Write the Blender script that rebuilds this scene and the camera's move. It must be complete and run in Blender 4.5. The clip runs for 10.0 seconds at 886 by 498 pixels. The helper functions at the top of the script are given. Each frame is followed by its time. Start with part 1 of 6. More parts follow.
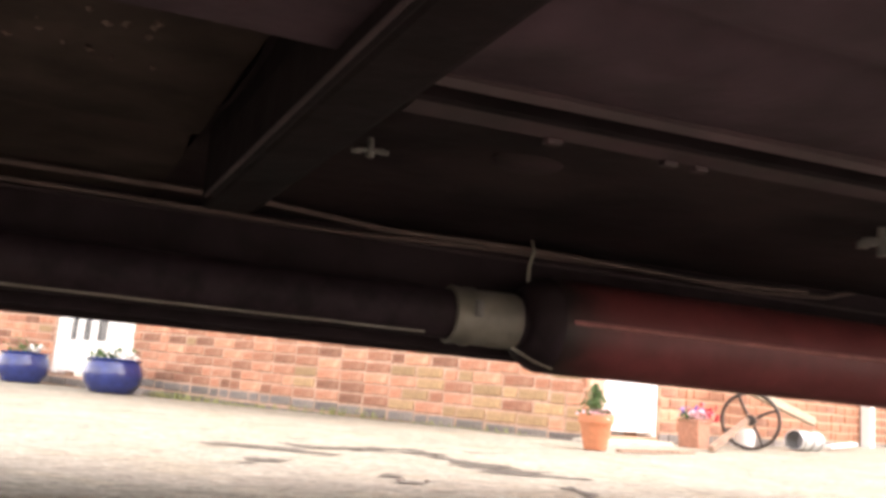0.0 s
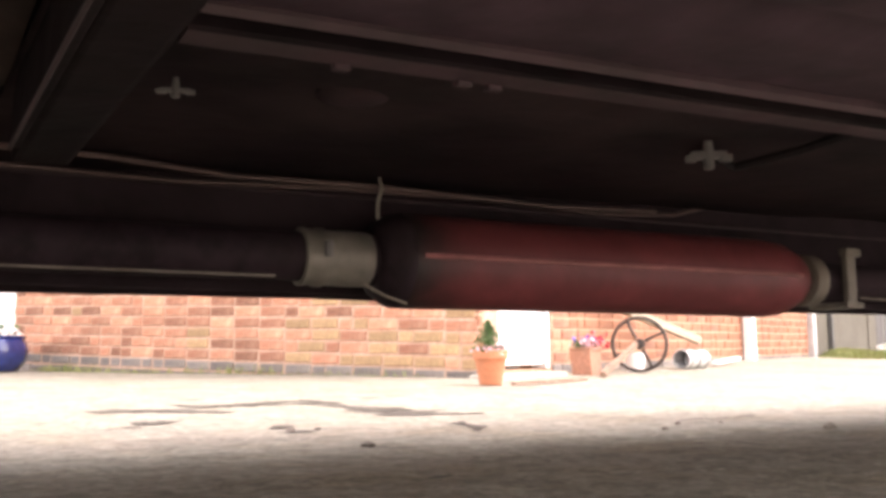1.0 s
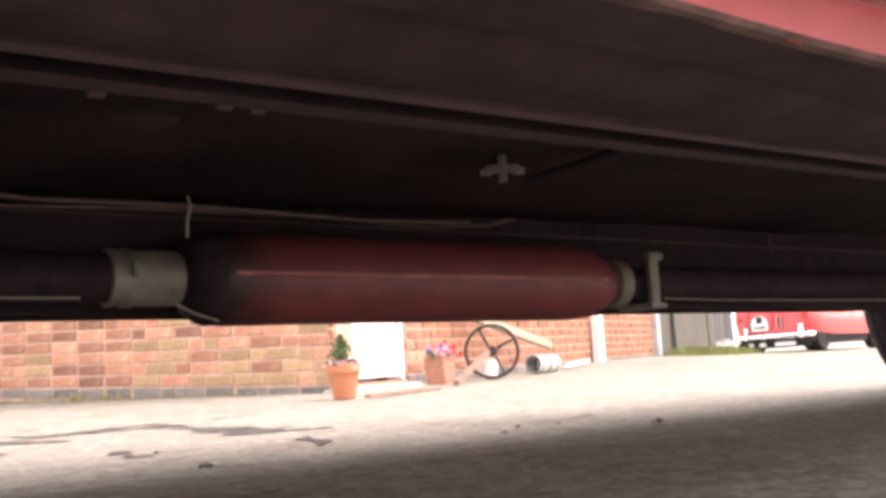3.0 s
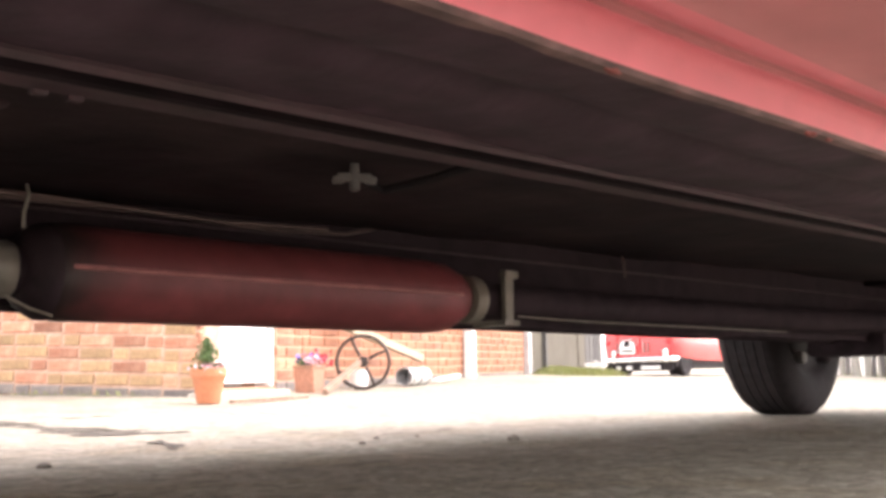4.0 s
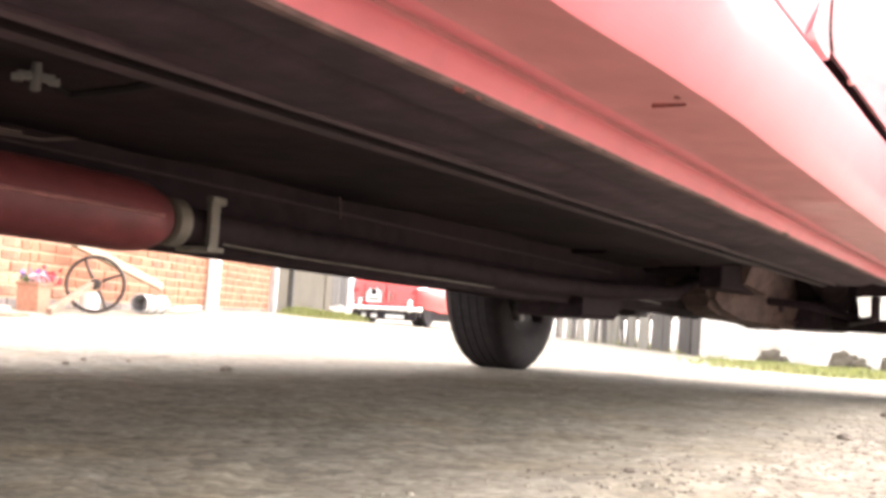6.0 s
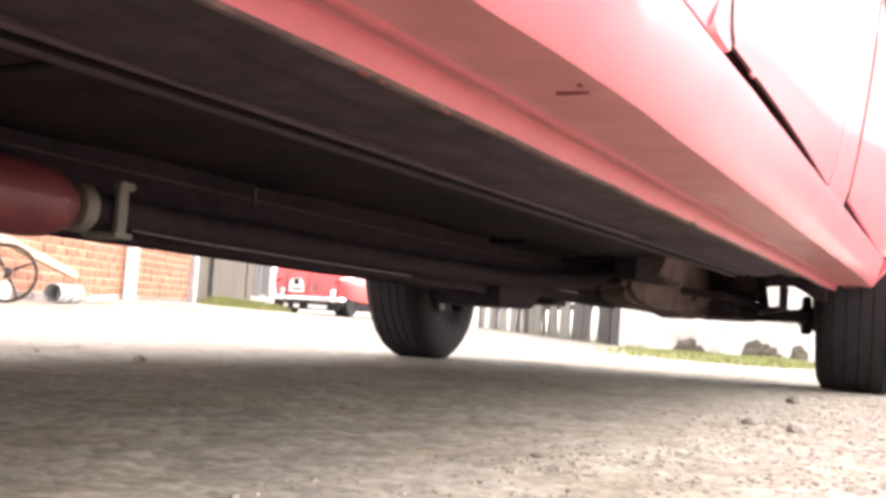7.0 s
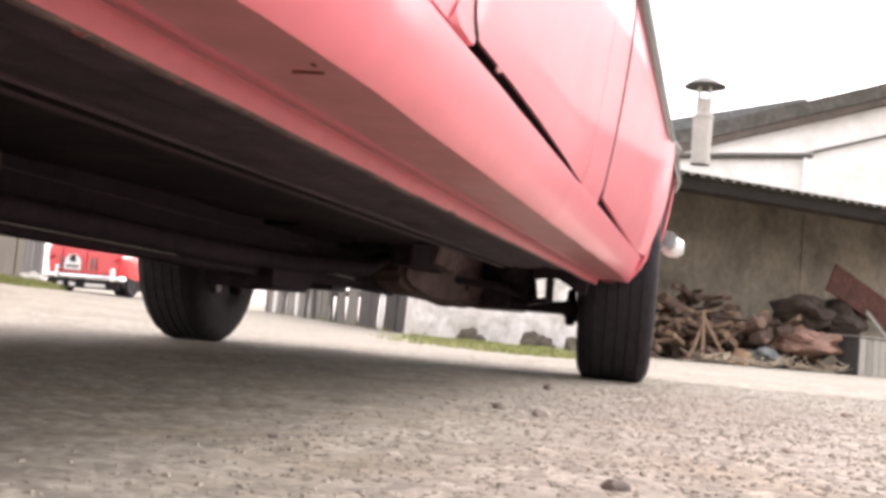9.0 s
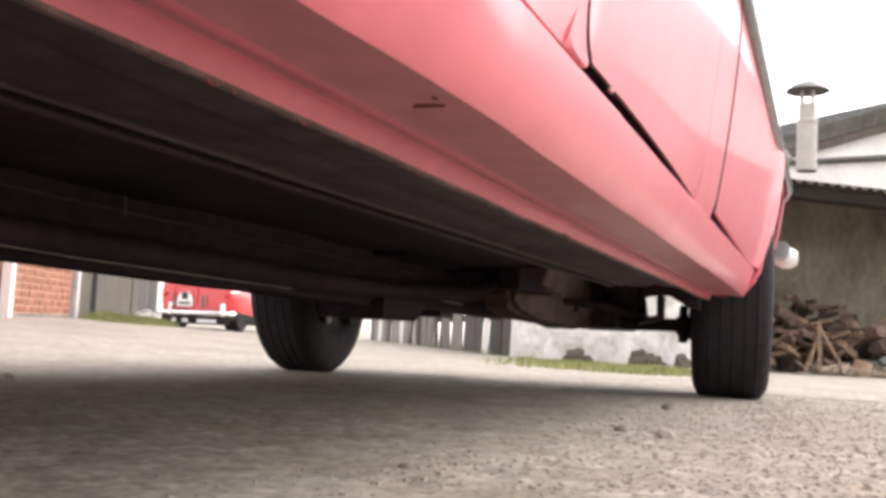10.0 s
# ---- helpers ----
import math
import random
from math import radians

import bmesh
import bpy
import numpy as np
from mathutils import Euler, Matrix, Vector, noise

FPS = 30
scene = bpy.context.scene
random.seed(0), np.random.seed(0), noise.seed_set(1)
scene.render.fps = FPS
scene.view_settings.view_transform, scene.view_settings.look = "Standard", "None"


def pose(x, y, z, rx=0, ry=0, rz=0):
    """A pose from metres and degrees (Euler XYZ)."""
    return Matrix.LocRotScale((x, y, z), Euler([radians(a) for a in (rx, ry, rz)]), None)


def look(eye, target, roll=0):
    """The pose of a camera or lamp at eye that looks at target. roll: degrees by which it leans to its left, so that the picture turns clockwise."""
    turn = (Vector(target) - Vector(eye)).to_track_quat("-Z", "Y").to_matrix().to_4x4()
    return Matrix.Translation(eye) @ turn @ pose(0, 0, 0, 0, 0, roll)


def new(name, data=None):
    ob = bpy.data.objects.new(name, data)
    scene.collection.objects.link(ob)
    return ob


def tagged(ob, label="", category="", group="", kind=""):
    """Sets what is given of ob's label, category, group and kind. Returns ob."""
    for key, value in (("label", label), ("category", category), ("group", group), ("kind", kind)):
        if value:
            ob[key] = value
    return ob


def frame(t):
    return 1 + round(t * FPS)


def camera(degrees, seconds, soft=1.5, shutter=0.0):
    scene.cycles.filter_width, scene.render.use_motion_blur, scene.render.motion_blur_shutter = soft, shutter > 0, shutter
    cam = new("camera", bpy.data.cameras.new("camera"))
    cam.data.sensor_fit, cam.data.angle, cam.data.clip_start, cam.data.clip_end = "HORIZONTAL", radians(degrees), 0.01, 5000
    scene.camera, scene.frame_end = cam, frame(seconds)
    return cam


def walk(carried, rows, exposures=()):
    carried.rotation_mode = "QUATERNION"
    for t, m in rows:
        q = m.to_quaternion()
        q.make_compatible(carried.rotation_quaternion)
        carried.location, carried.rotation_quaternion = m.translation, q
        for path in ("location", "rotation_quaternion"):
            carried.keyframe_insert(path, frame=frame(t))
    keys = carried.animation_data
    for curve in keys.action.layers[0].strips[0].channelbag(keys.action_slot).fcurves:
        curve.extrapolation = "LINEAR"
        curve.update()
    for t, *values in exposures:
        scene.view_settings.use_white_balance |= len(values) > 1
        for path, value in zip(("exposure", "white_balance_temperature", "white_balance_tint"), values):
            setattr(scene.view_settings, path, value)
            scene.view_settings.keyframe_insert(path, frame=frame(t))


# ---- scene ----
cam = camera(47.8, 10.0, soft=3.7)
# seconds, place in metres, turn in degrees
PATH = [
    (0.0, -2.8280, -0.1038, 0.1112, 99.80, -4.34, -23.45),
    (0.5, -2.8091, -0.0998, 0.1105, 97.91, -2.58, -26.54),
    (1.0, -2.7996, -0.1182, 0.1052, 96.95, 0.59, -28.90),
    (1.5, -2.7846, -0.1414, 0.1121, 95.70, 5.61, -32.07),
    (2.0, -2.7875, -0.1423, 0.1074, 96.07, 5.76, -31.22),
    (2.5, -2.7879, -0.1457, 0.1028, 96.49, 3.74, -33.79),
    (3.0, -2.7810, -0.1528, 0.1022, 97.41, 3.41, -36.78),
    (4.5, -2.7544, -0.1842, 0.1002, 97.90, -0.58, -48.94),
    (5.0, -2.7470, -0.2072, 0.1006, 97.66, -1.54, -54.23),
    (5.5, -2.7411, -0.2100, 0.0950, 94.98, -3.29, -56.37),
    (6.0, -2.7394, -0.2145, 0.0926, 94.87, -3.69, -58.30),
    (7.5, -2.7297, -0.2298, 0.0902, 94.42, -3.66, -65.53),
    (8.0, -2.7266, -0.2378, 0.0908, 94.53, -3.68, -68.52),
    (8.5, -2.7244, -0.2439, 0.0903, 94.60, -3.82, -70.75),
    (9.0, -2.7214, -0.2561, 0.0894, 94.73, -5.02, -74.67),
    (9.5, -2.7191, -0.2566, 0.0891, 94.87, -3.35, -74.65),
    (10.0, -2.7269, -0.2420, 0.0909, 95.65, -2.86, -68.71),
]
EXPOSE = [(0.0, 2.49, 7000, 21), (0.5, 3.26, 6900, 23), (1.0, 2.62, 6900, 23), (3.0, 2.39, 6750, 25), (4.5, 2.86, 6700, 20), (6.0, 2.93, 6780, 19.5), (7.5, 2.57, 6620, 23.5), (8.5, 2.19, 6600, 25), (9.0, 1.96, 6590, 23), (9.5, 1.80, 6590, 23), (10.0, 1.86, 6590, 22.5)]
walk(cam, [(t, pose(x, y, z, rx, ry, rz)) for t, x, y, z, rx, ry, rz in PATH], exposures=EXPOSE)

# ---- sky and sun: a bright, thinly overcast day ----
world = bpy.data.worlds.new("sky")
scene.world = world
world.use_nodes = True
wn, wl = world.node_tree.nodes, world.node_tree.links
wn.clear()
sky = wn.new("ShaderNodeTexSky")
sky.sky_type, sky.sun_disc = "NISHITA", False
sky.sun_elevation, sky.sun_rotation = radians(46), radians(122)
sky.air_density, sky.dust_density, sky.ozone_density = 2.5, 2.0, 1.0
pale = wn.new("ShaderNodeHueSaturation")
pale.inputs["Saturation"].default_value = 0.18
back = wn.new("ShaderNodeBackground")
back.inputs["Strength"].default_value = 0.15
wout = wn.new("ShaderNodeOutputWorld")
wl.new(sky.outputs[0], pale.inputs["Color"])
wl.new(pale.outputs[0], back.inputs["Color"])
wl.new(back.outputs[0], wout.inputs["Surface"])

sun_data = bpy.data.lights.new("sun", "SUN")
sun_data.energy, sun_data.angle, sun_data.color = 0.15, radians(45), (1.0, 0.97, 0.93)
sun = new("sun", sun_data)
sun.matrix_world = look((17.0, -10.6, 20.75), (0, 0, 0))


# ---- materials ----
def material(name, base, rough=0.6, metal=0.0, vary=0.25, grain=40.0, stain=3.0, bump=0.2, tint=None, coat=0.0,
             per_object=0.0, per_island=0.0, spec=0.5, stretch=(1, 1, 1), depth=0.004):
    """A surface with fine grain, wide stains and a little relief."""
    m = bpy.data.materials.new(name)
    m.use_nodes = True
    n, l = m.node_tree.nodes, m.node_tree.links
    p = n["Principled BSDF"]
    coords = n.new("ShaderNodeTexCoord")
    mapping = n.new("ShaderNodeMapping")
    mapping.inputs["Scale"].default_value = stretch
    l.new(coords.outputs["Object"], mapping.inputs["Vector"])
    fine, wide = n.new("ShaderNodeTexNoise"), n.new("ShaderNodeTexNoise")
    fine.inputs["Scale"].default_value, fine.inputs["Detail"].default_value = grain, 8
    wide.inputs["Scale"].default_value, wide.inputs["Detail"].default_value = stain, 6
    wide.inputs["Roughness"].default_value = 0.65
    for k in (fine, wide):
        l.new(mapping.outputs[0], k.inputs["Vector"])
    a, b = n.new("ShaderNodeMix"), n.new("ShaderNodeMix")
    a.data_type = b.data_type = "RGBA"
    dark = tuple(c * (1 - vary) for c in base)
    light = tuple(min(1, c * (1 + vary)) for c in base)
    ramp = n.new("ShaderNodeMapRange")
    ramp.inputs["From Min"].default_value, ramp.inputs["From Max"].default_value = 0.32, 0.68
    l.new(fine.outputs[0], ramp.inputs["Value"])
    l.new(ramp.outputs[0], a.inputs["Factor"])
    a.inputs["A"].default_value, a.inputs["B"].default_value = (*dark, 1), (*light, 1)
    ramp2 = n.new("ShaderNodeMapRange")
    ramp2.inputs["From Min"].default_value, ramp2.inputs["From Max"].default_value = 0.45, 0.7
    ramp2.inputs["To Max"].default_value = 0.75
    l.new(wide.outputs[0], ramp2.inputs["Value"])
    l.new(ramp2.outputs[0], b.inputs["Factor"])
    l.new(a.outputs["Result"], b.inputs["A"])
    b.inputs["B"].default_value = (*(tint or tuple(c * (1 - 1.4 * vary) for c in base)), 1)
    colour = b.outputs["Result"]
    for amount, node, socket in ((per_object, "ShaderNodeObjectInfo", "Random"), (per_island, "ShaderNodeNewGeometry", "Random Per Island")):
        if amount:
            info, hsv, mr = n.new(node), n.new("ShaderNodeHueSaturation"), n.new("ShaderNodeMapRange")
            mr.inputs["To Min"].default_value, mr.inputs["To Max"].default_value = 1 - amount, 1 + amount
            l.new(info.outputs[socket], mr.inputs["Value"])
            l.new(mr.outputs[0], hsv.inputs["Value"])
            l.new(colour, hsv.inputs["Color"])
            colour = hsv.outputs[0]
    l.new(colour, p.inputs["Base Color"])
    p.inputs["Roughness"].default_value, p.inputs["Metallic"].default_value = rough, metal
    p.inputs["Specular IOR Level"].default_value = spec
    if coat:
        p.inputs["Coat Weight"].default_value, p.inputs["Coat Roughness"].default_value = coat, 0.09
    rr = n.new("ShaderNodeMapRange")
    rr.inputs["To Min"].default_value, rr.inputs["To Max"].default_value = max(0.02, rough - 0.12), min(1, rough + 0.12)
    l.new(wide.outputs[0], rr.inputs["Value"])
    l.new(rr.outputs[0], p.inputs["Roughness"])
    if bump:
        bm_ = n.new("ShaderNodeBump")
        bm_.inputs["Strength"].default_value, bm_.inputs["Distance"].default_value = bump, depth
        l.new(fine.outputs[0], bm_.inputs["Height"])
        l.new(bm_.outputs[0], p.inputs["Normal"])
    return m


def concrete():
    """Old yard concrete: centimetre mottling, exposed chippings, wide stains."""
    m = bpy.data.materials.new("yard_concrete")
    m.use_nodes = True
    n, l = m.node_tree.nodes, m.node_tree.links
    p = n["Principled BSDF"]
    coords = n.new("ShaderNodeTexCoord")

    def noise_at(scale, detail, rough, lo, hi, a, b):
        k, r = n.new("ShaderNodeTexNoise"), n.new("ShaderNodeMapRange")
        k.inputs["Scale"].default_value, k.inputs["Detail"].default_value, k.inputs["Roughness"].default_value = scale, detail, rough
        l.new(coords.outputs["Object"], k.inputs["Vector"])
        for name, v in (("From Min", lo), ("From Max", hi), ("To Min", a), ("To Max", b)):
            r.inputs[name].default_value = v
        l.new(k.outputs[0], r.inputs["Value"])
        return r.outputs[0]

    def maths(op, a, b):
        k = n.new("ShaderNodeMath")
        k.operation = op
        for i, v in enumerate((a, b)):
            if isinstance(v, float):
                k.inputs[i].default_value = v
            else:
                l.new(v, k.inputs[i])
        return k.outputs[0]

    stains = noise_at(1.3, 5, 0.6, 0.35, 0.65, 0.84, 1.08)
    mottle = noise_at(30, 6, 0.75, 0.36, 0.64, 0.80, 1.16)
    fine = noise_at(120, 4, 0.75, 0.32, 0.68, 0.76, 1.22)
    chips = n.new("ShaderNodeTexVoronoi")
    chips.inputs["Scale"].default_value = 60
    l.new(coords.outputs["Object"], chips.inputs["Vector"])
    split = n.new("ShaderNodeSeparateColor")
    l.new(chips.outputs["Color"], split.inputs[0])
    chip = n.new("ShaderNodeMapRange")
    for name, v in (("From Min", 0.0), ("From Max", 1.0), ("To Min", 0.74), ("To Max", 1.22)):
        chip.inputs[name].default_value = v
    l.new(split.outputs[0], chip.inputs["Value"])
    patches = noise_at(11, 4, 0.6, 0.36, 0.64, 0.88, 1.10)
    value = maths("MULTIPLY", maths("MULTIPLY", stains, maths("MULTIPLY", mottle, patches)), maths("MULTIPLY", fine, chip.outputs[0]))
    hsv = n.new("ShaderNodeHueSaturation")
    ochre = n.new("ShaderNodeMix")
    ochre.data_type = "RGBA"
    l.new(noise_at(4.5, 5, 0.7, 0.48, 0.68, 0.0, 0.65), ochre.inputs["Factor"])
    ochre.inputs["A"].default_value, ochre.inputs["B"].default_value = (0.281, 0.256, 0.202, 1), (0.240, 0.198, 0.124, 1)
    l.new(ochre.outputs["Result"], hsv.inputs["Color"])
    l.new(value, hsv.inputs["Value"])
    l.new(hsv.outputs[0], p.inputs["Base Color"])
    p.inputs["Roughness"].default_value = 0.92
    height = maths("ADD", maths("MULTIPLY", mottle, 0.6), maths("MULTIPLY", chips.outputs["Distance"], -0.5))
    bump = n.new("ShaderNodeBump")
    bump.inputs["Strength"].default_value, bump.inputs["Distance"].default_value = 0.8, 0.0042
    l.new(height, bump.inputs["Height"])
    l.new(bump.outputs[0], p.inputs["Normal"])
    return m


M = {}
M["concrete"] = concrete()
M["crack"] = material("worn_asphalt", (0.066, 0.055, 0.043), 0.95, vary=0.5, grain=60, stain=14, bump=0.9, tint=(0.15, 0.13, 0.10))
M["stone"] = material("pebble", (0.23, 0.20, 0.165), 0.85, vary=0.3, grain=90, per_object=0.45)
M["brick"] = material("red_brick", (0.43, 0.185, 0.112), 0.88, vary=0.28, grain=60, stain=11, bump=0.6, tint=(0.54, 0.315, 0.215), per_object=0.34)
M["brick_far"] = material("red_brick_rest", (0.43, 0.185, 0.112), 0.88, vary=0.28, grain=60, stain=11, bump=0.6, tint=(0.54, 0.315, 0.215), per_island=0.34)
# the red brick again, its tone shifted for the light on wall 2
M["brick_w2"] = material("orange_brick_w2", (0.33, 0.145, 0.082), 0.88, vary=0.2, grain=60, stain=6, bump=0.5, tint=(0.24, 0.10, 0.062), per_island=0.2, per_object=0.2)
M["brick_moss"] = material("buff_brick", (0.38, 0.24, 0.132), 0.9, vary=0.22, grain=50, stain=3, bump=0.5, tint=(0.30, 0.245, 0.115), per_object=0.25)
M["blue_brick"] = material("blue_brick", (0.158, 0.138, 0.128), 0.85, vary=0.25, grain=45, stain=8, bump=0.5, per_object=0.22, tint=(0.25, 0.21, 0.175))
M["brick_dark"] = material("dark_brick", (0.25, 0.108, 0.066), 0.85, vary=0.28, grain=55, stain=11, bump=0.6, tint=(0.38, 0.21, 0.14), per_object=0.25)
M["edge"] = material("bared_seam_edge", (0.13, 0.075, 0.072), 0.75, vary=0.4, grain=70, stain=26, bump=0.4, tint=(0.040, 0.024, 0.025), depth=0.002)
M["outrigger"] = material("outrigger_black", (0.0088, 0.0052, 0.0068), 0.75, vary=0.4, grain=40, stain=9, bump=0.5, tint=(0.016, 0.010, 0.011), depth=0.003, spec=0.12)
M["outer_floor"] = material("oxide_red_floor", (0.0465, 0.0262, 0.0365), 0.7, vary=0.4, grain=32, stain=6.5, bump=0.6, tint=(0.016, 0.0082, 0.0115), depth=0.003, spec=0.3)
M["boot_floor"] = material("dusty_rear_floor", (0.062, 0.044, 0.040), 0.85, vary=0.35, grain=30, stain=4, bump=0.5, tint=(0.026, 0.019, 0.017), depth=0.003, spec=0.2)
# dark fill that stands for the shade in the shut-line gaps
M["seal"] = material("shut_line_dark", (0.05, 0.022, 0.023), 0.7, vary=0.3, grain=40, stain=9, bump=0.2)
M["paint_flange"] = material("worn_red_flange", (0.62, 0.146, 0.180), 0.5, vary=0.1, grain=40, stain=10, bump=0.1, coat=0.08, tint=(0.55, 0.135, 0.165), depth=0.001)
M["seam"] = material("pale_red_seam", (0.42, 0.17, 0.165), 0.4, vary=0.3, grain=60, stain=14, bump=0)
M["mortar"] = material("mortar", (0.50, 0.335, 0.25), 0.95, vary=0.25, grain=45, stain=6, bump=0.6, tint=(0.36, 0.21, 0.145))
M["white_paint"] = material("white_paint", (0.8, 0.79, 0.77), 0.45, vary=0.03, grain=20, stain=2, bump=0.05)
M["white_render"] = material("white_render", (0.80, 0.79, 0.75), 0.85, vary=0.07, grain=30, stain=1.4, bump=0.4, tint=(0.60, 0.59, 0.53))
M["glass"] = material("dark_pane", (0.05, 0.055, 0.06), 0.08, vary=0.1, grain=5, bump=0)
M["paint"] = material("red_car_paint", (0.68, 0.162, 0.198), 0.32, vary=0.05, grain=25, stain=2.2, bump=0.03, coat=0.38, tint=(0.64, 0.154, 0.187), depth=0.001, spec=0.35)
M["paint_sill"] = material("dusty_shaded_red_paint", (0.47, 0.164, 0.176), 0.6, vary=0.1, grain=30, stain=6, bump=0.08, coat=0.12, tint=(0.42, 0.156, 0.163), depth=0.001)
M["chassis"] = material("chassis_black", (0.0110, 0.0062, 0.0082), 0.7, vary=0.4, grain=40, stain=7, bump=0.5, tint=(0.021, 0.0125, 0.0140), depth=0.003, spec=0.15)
M["chassis_rail"] = material("sooty_black_rail", (0.0300, 0.0195, 0.0245), 0.8, vary=0.35, grain=35, stain=5, bump=0.5, tint=(0.046, 0.031, 0.036), depth=0.002, spec=0.2)
M["step"] = material("worn_step_stone", (0.42, 0.38, 0.32), 0.9, vary=0.2, grain=40, stain=5, bump=0.4, tint=(0.28, 0.25, 0.20))
M["planter"] = material("dull_terracotta", (0.40, 0.19, 0.125), 0.9, vary=0.18, grain=30, stain=6, bump=0.3, tint=(0.33, 0.20, 0.15))
M["shaft"] = material("rusty_shaft", (0.26, 0.165, 0.115), 0.8, vary=0.3, grain=40, stain=9, bump=0.4, tint=(0.16, 0.10, 0.07))
M["mortar_warm"] = material("sandy_mortar", (0.46, 0.285, 0.19), 0.95, vary=0.15, grain=80, stain=4, bump=0.4)
M["eave_shade"] = material("eave_shade_board", (0.020, 0.017, 0.014), 0.9, vary=0.3, grain=25, stain=5, bump=0.4, spec=0.2)
M["paint_far"] = material("bright_red_paint", (0.58, 0.022, 0.026), 0.22, vary=0.05, grain=20, stain=2, bump=0, coat=0.8)
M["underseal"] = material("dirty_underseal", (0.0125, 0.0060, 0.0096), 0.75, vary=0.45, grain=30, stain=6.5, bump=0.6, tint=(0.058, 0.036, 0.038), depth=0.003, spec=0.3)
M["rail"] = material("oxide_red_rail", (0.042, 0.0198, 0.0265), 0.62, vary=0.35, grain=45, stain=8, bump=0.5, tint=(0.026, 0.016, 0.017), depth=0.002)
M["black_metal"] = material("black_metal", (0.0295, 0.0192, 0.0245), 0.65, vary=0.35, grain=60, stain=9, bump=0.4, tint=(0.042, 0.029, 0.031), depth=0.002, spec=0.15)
M["silencer"] = material("dark_red_silencer", (0.20, 0.046, 0.050), 0.5, vary=0.2, grain=40, stain=9, bump=0.25, tint=(0.14, 0.033, 0.037), depth=0.002)
def soot(m, start, end):
    """Soot burnt into the paint round the rear joint."""
    n, l = m.node_tree.nodes, m.node_tree.links
    p = n["Principled BSDF"]
    coords, split = n.new("ShaderNodeTexCoord"), n.new("ShaderNodeSeparateXYZ")
    cloud, add, ramp, mix = n.new("ShaderNodeTexNoise"), n.new("ShaderNodeMath"), n.new("ShaderNodeMapRange"), n.new("ShaderNodeMix")
    l.new(coords.outputs["Object"], split.inputs[0])
    l.new(coords.outputs["Object"], cloud.inputs["Vector"])
    cloud.inputs["Scale"].default_value, cloud.inputs["Detail"].default_value = 45, 4
    add.operation = "MULTIPLY_ADD"
    add.inputs[1].default_value = 0.035
    l.new(cloud.outputs[0], add.inputs[0])
    l.new(split.outputs[0], add.inputs[2])
    for name, v in (("From Min", start), ("From Max", end), ("To Min", 1.0), ("To Max", 0.0)):
        ramp.inputs[name].default_value = v
    l.new(add.outputs[0], ramp.inputs["Value"])
    mix.data_type = "RGBA"
    old = p.inputs["Base Color"].links[0].from_socket
    l.new(ramp.outputs[0], mix.inputs["Factor"])
    l.new(old, mix.inputs["A"])
    mix.inputs["B"].default_value = (0.022, 0.014, 0.014, 1)
    l.new(mix.outputs["Result"], p.inputs["Base Color"])


soot(M["silencer"], -2.452, -2.405)
M["steel"] = material("dull_steel", (0.23, 0.21, 0.18), 0.55, metal=0.2, vary=0.25, grain=50, stain=14, bump=0.3, tint=(0.2, 0.16, 0.12), depth=0.002)
M["bright_steel"] = material("bright_steel", (0.21, 0.20, 0.195), 0.45, metal=0.3, vary=0.15, grain=50, stain=10, bump=0.2)
M["pipe"] = material("brake_pipe", (0.10, 0.064, 0.058), 0.5, metal=0.3, vary=0.25, grain=60, stain=12, bump=0.1)
M["chrome"] = material("chrome", (0.19, 0.215, 0.215), 0.2, metal=1.0, vary=0.04, grain=10, bump=0)
M["chrome_far"] = material("bright_chrome", (0.78, 0.78, 0.78), 0.15, metal=1.0, vary=0.04, grain=10, bump=0)
M["fascia"] = material("brown_eaves_board", (0.10, 0.08, 0.065), 0.85, vary=0.25, grain=20, stain=4, bump=0.3)
M["rubber"] = material("tyre_rubber", (0.0215, 0.0188, 0.0212), 0.85, spec=0.2, vary=0.25, grain=60, stain=6, bump=0.3, tint=(0.033, 0.0275, 0.029), depth=0.001)
M["rim"] = material("black_steel_rim", (0.012, 0.010, 0.011), 0.7, spec=0.2, vary=0.3, grain=40, stain=8, bump=0.1)
M["sump"] = material("rusty_casing", (0.150, 0.099, 0.086), 0.8, vary=0.3, grain=40, stain=6, bump=0.5, tint=(0.085, 0.060, 0.055))
M["terracotta"] = material("terracotta", (0.46, 0.175, 0.085), 0.85, vary=0.12, grain=40, stain=8, bump=0.3, tint=(0.42, 0.18, 0.1))
M["blue_glaze"] = material("blue_glaze", (0.018, 0.034, 0.17), 0.22, vary=0.25, grain=15, stain=6, bump=0.05, tint=(0.013, 0.018, 0.085), coat=0.5)
M["soil"] = material("soil", (0.05, 0.035, 0.025), 0.95, vary=0.4, grain=70, bump=0.9)
M["leaf"] = material("leaf", (0.07, 0.13, 0.035), 0.6, vary=0.3, grain=30, stain=10, bump=0, per_island=0.4)
M["grass"] = material("grass_blade", (0.20, 0.225, 0.066), 0.65, vary=0.25, grain=20, stain=3, bump=0, tint=(0.32, 0.295, 0.13), per_island=0.35)
M["flower_red"] = material("red_petal", (0.6, 0.05, 0.08), 0.6, vary=0.15, bump=0, per_island=0.3)
M["flower_pink"] = material("pink_petal", (0.7, 0.42, 0.48), 0.6, vary=0.15, bump=0, per_island=0.2)
M["flower_blue"] = material("violet_petal", (0.12, 0.1, 0.4), 0.6, vary=0.2, bump=0, per_island=0.4)
M["flower_white"] = material("white_petal", (0.8, 0.78, 0.75), 0.6, vary=0.05, bump=0)
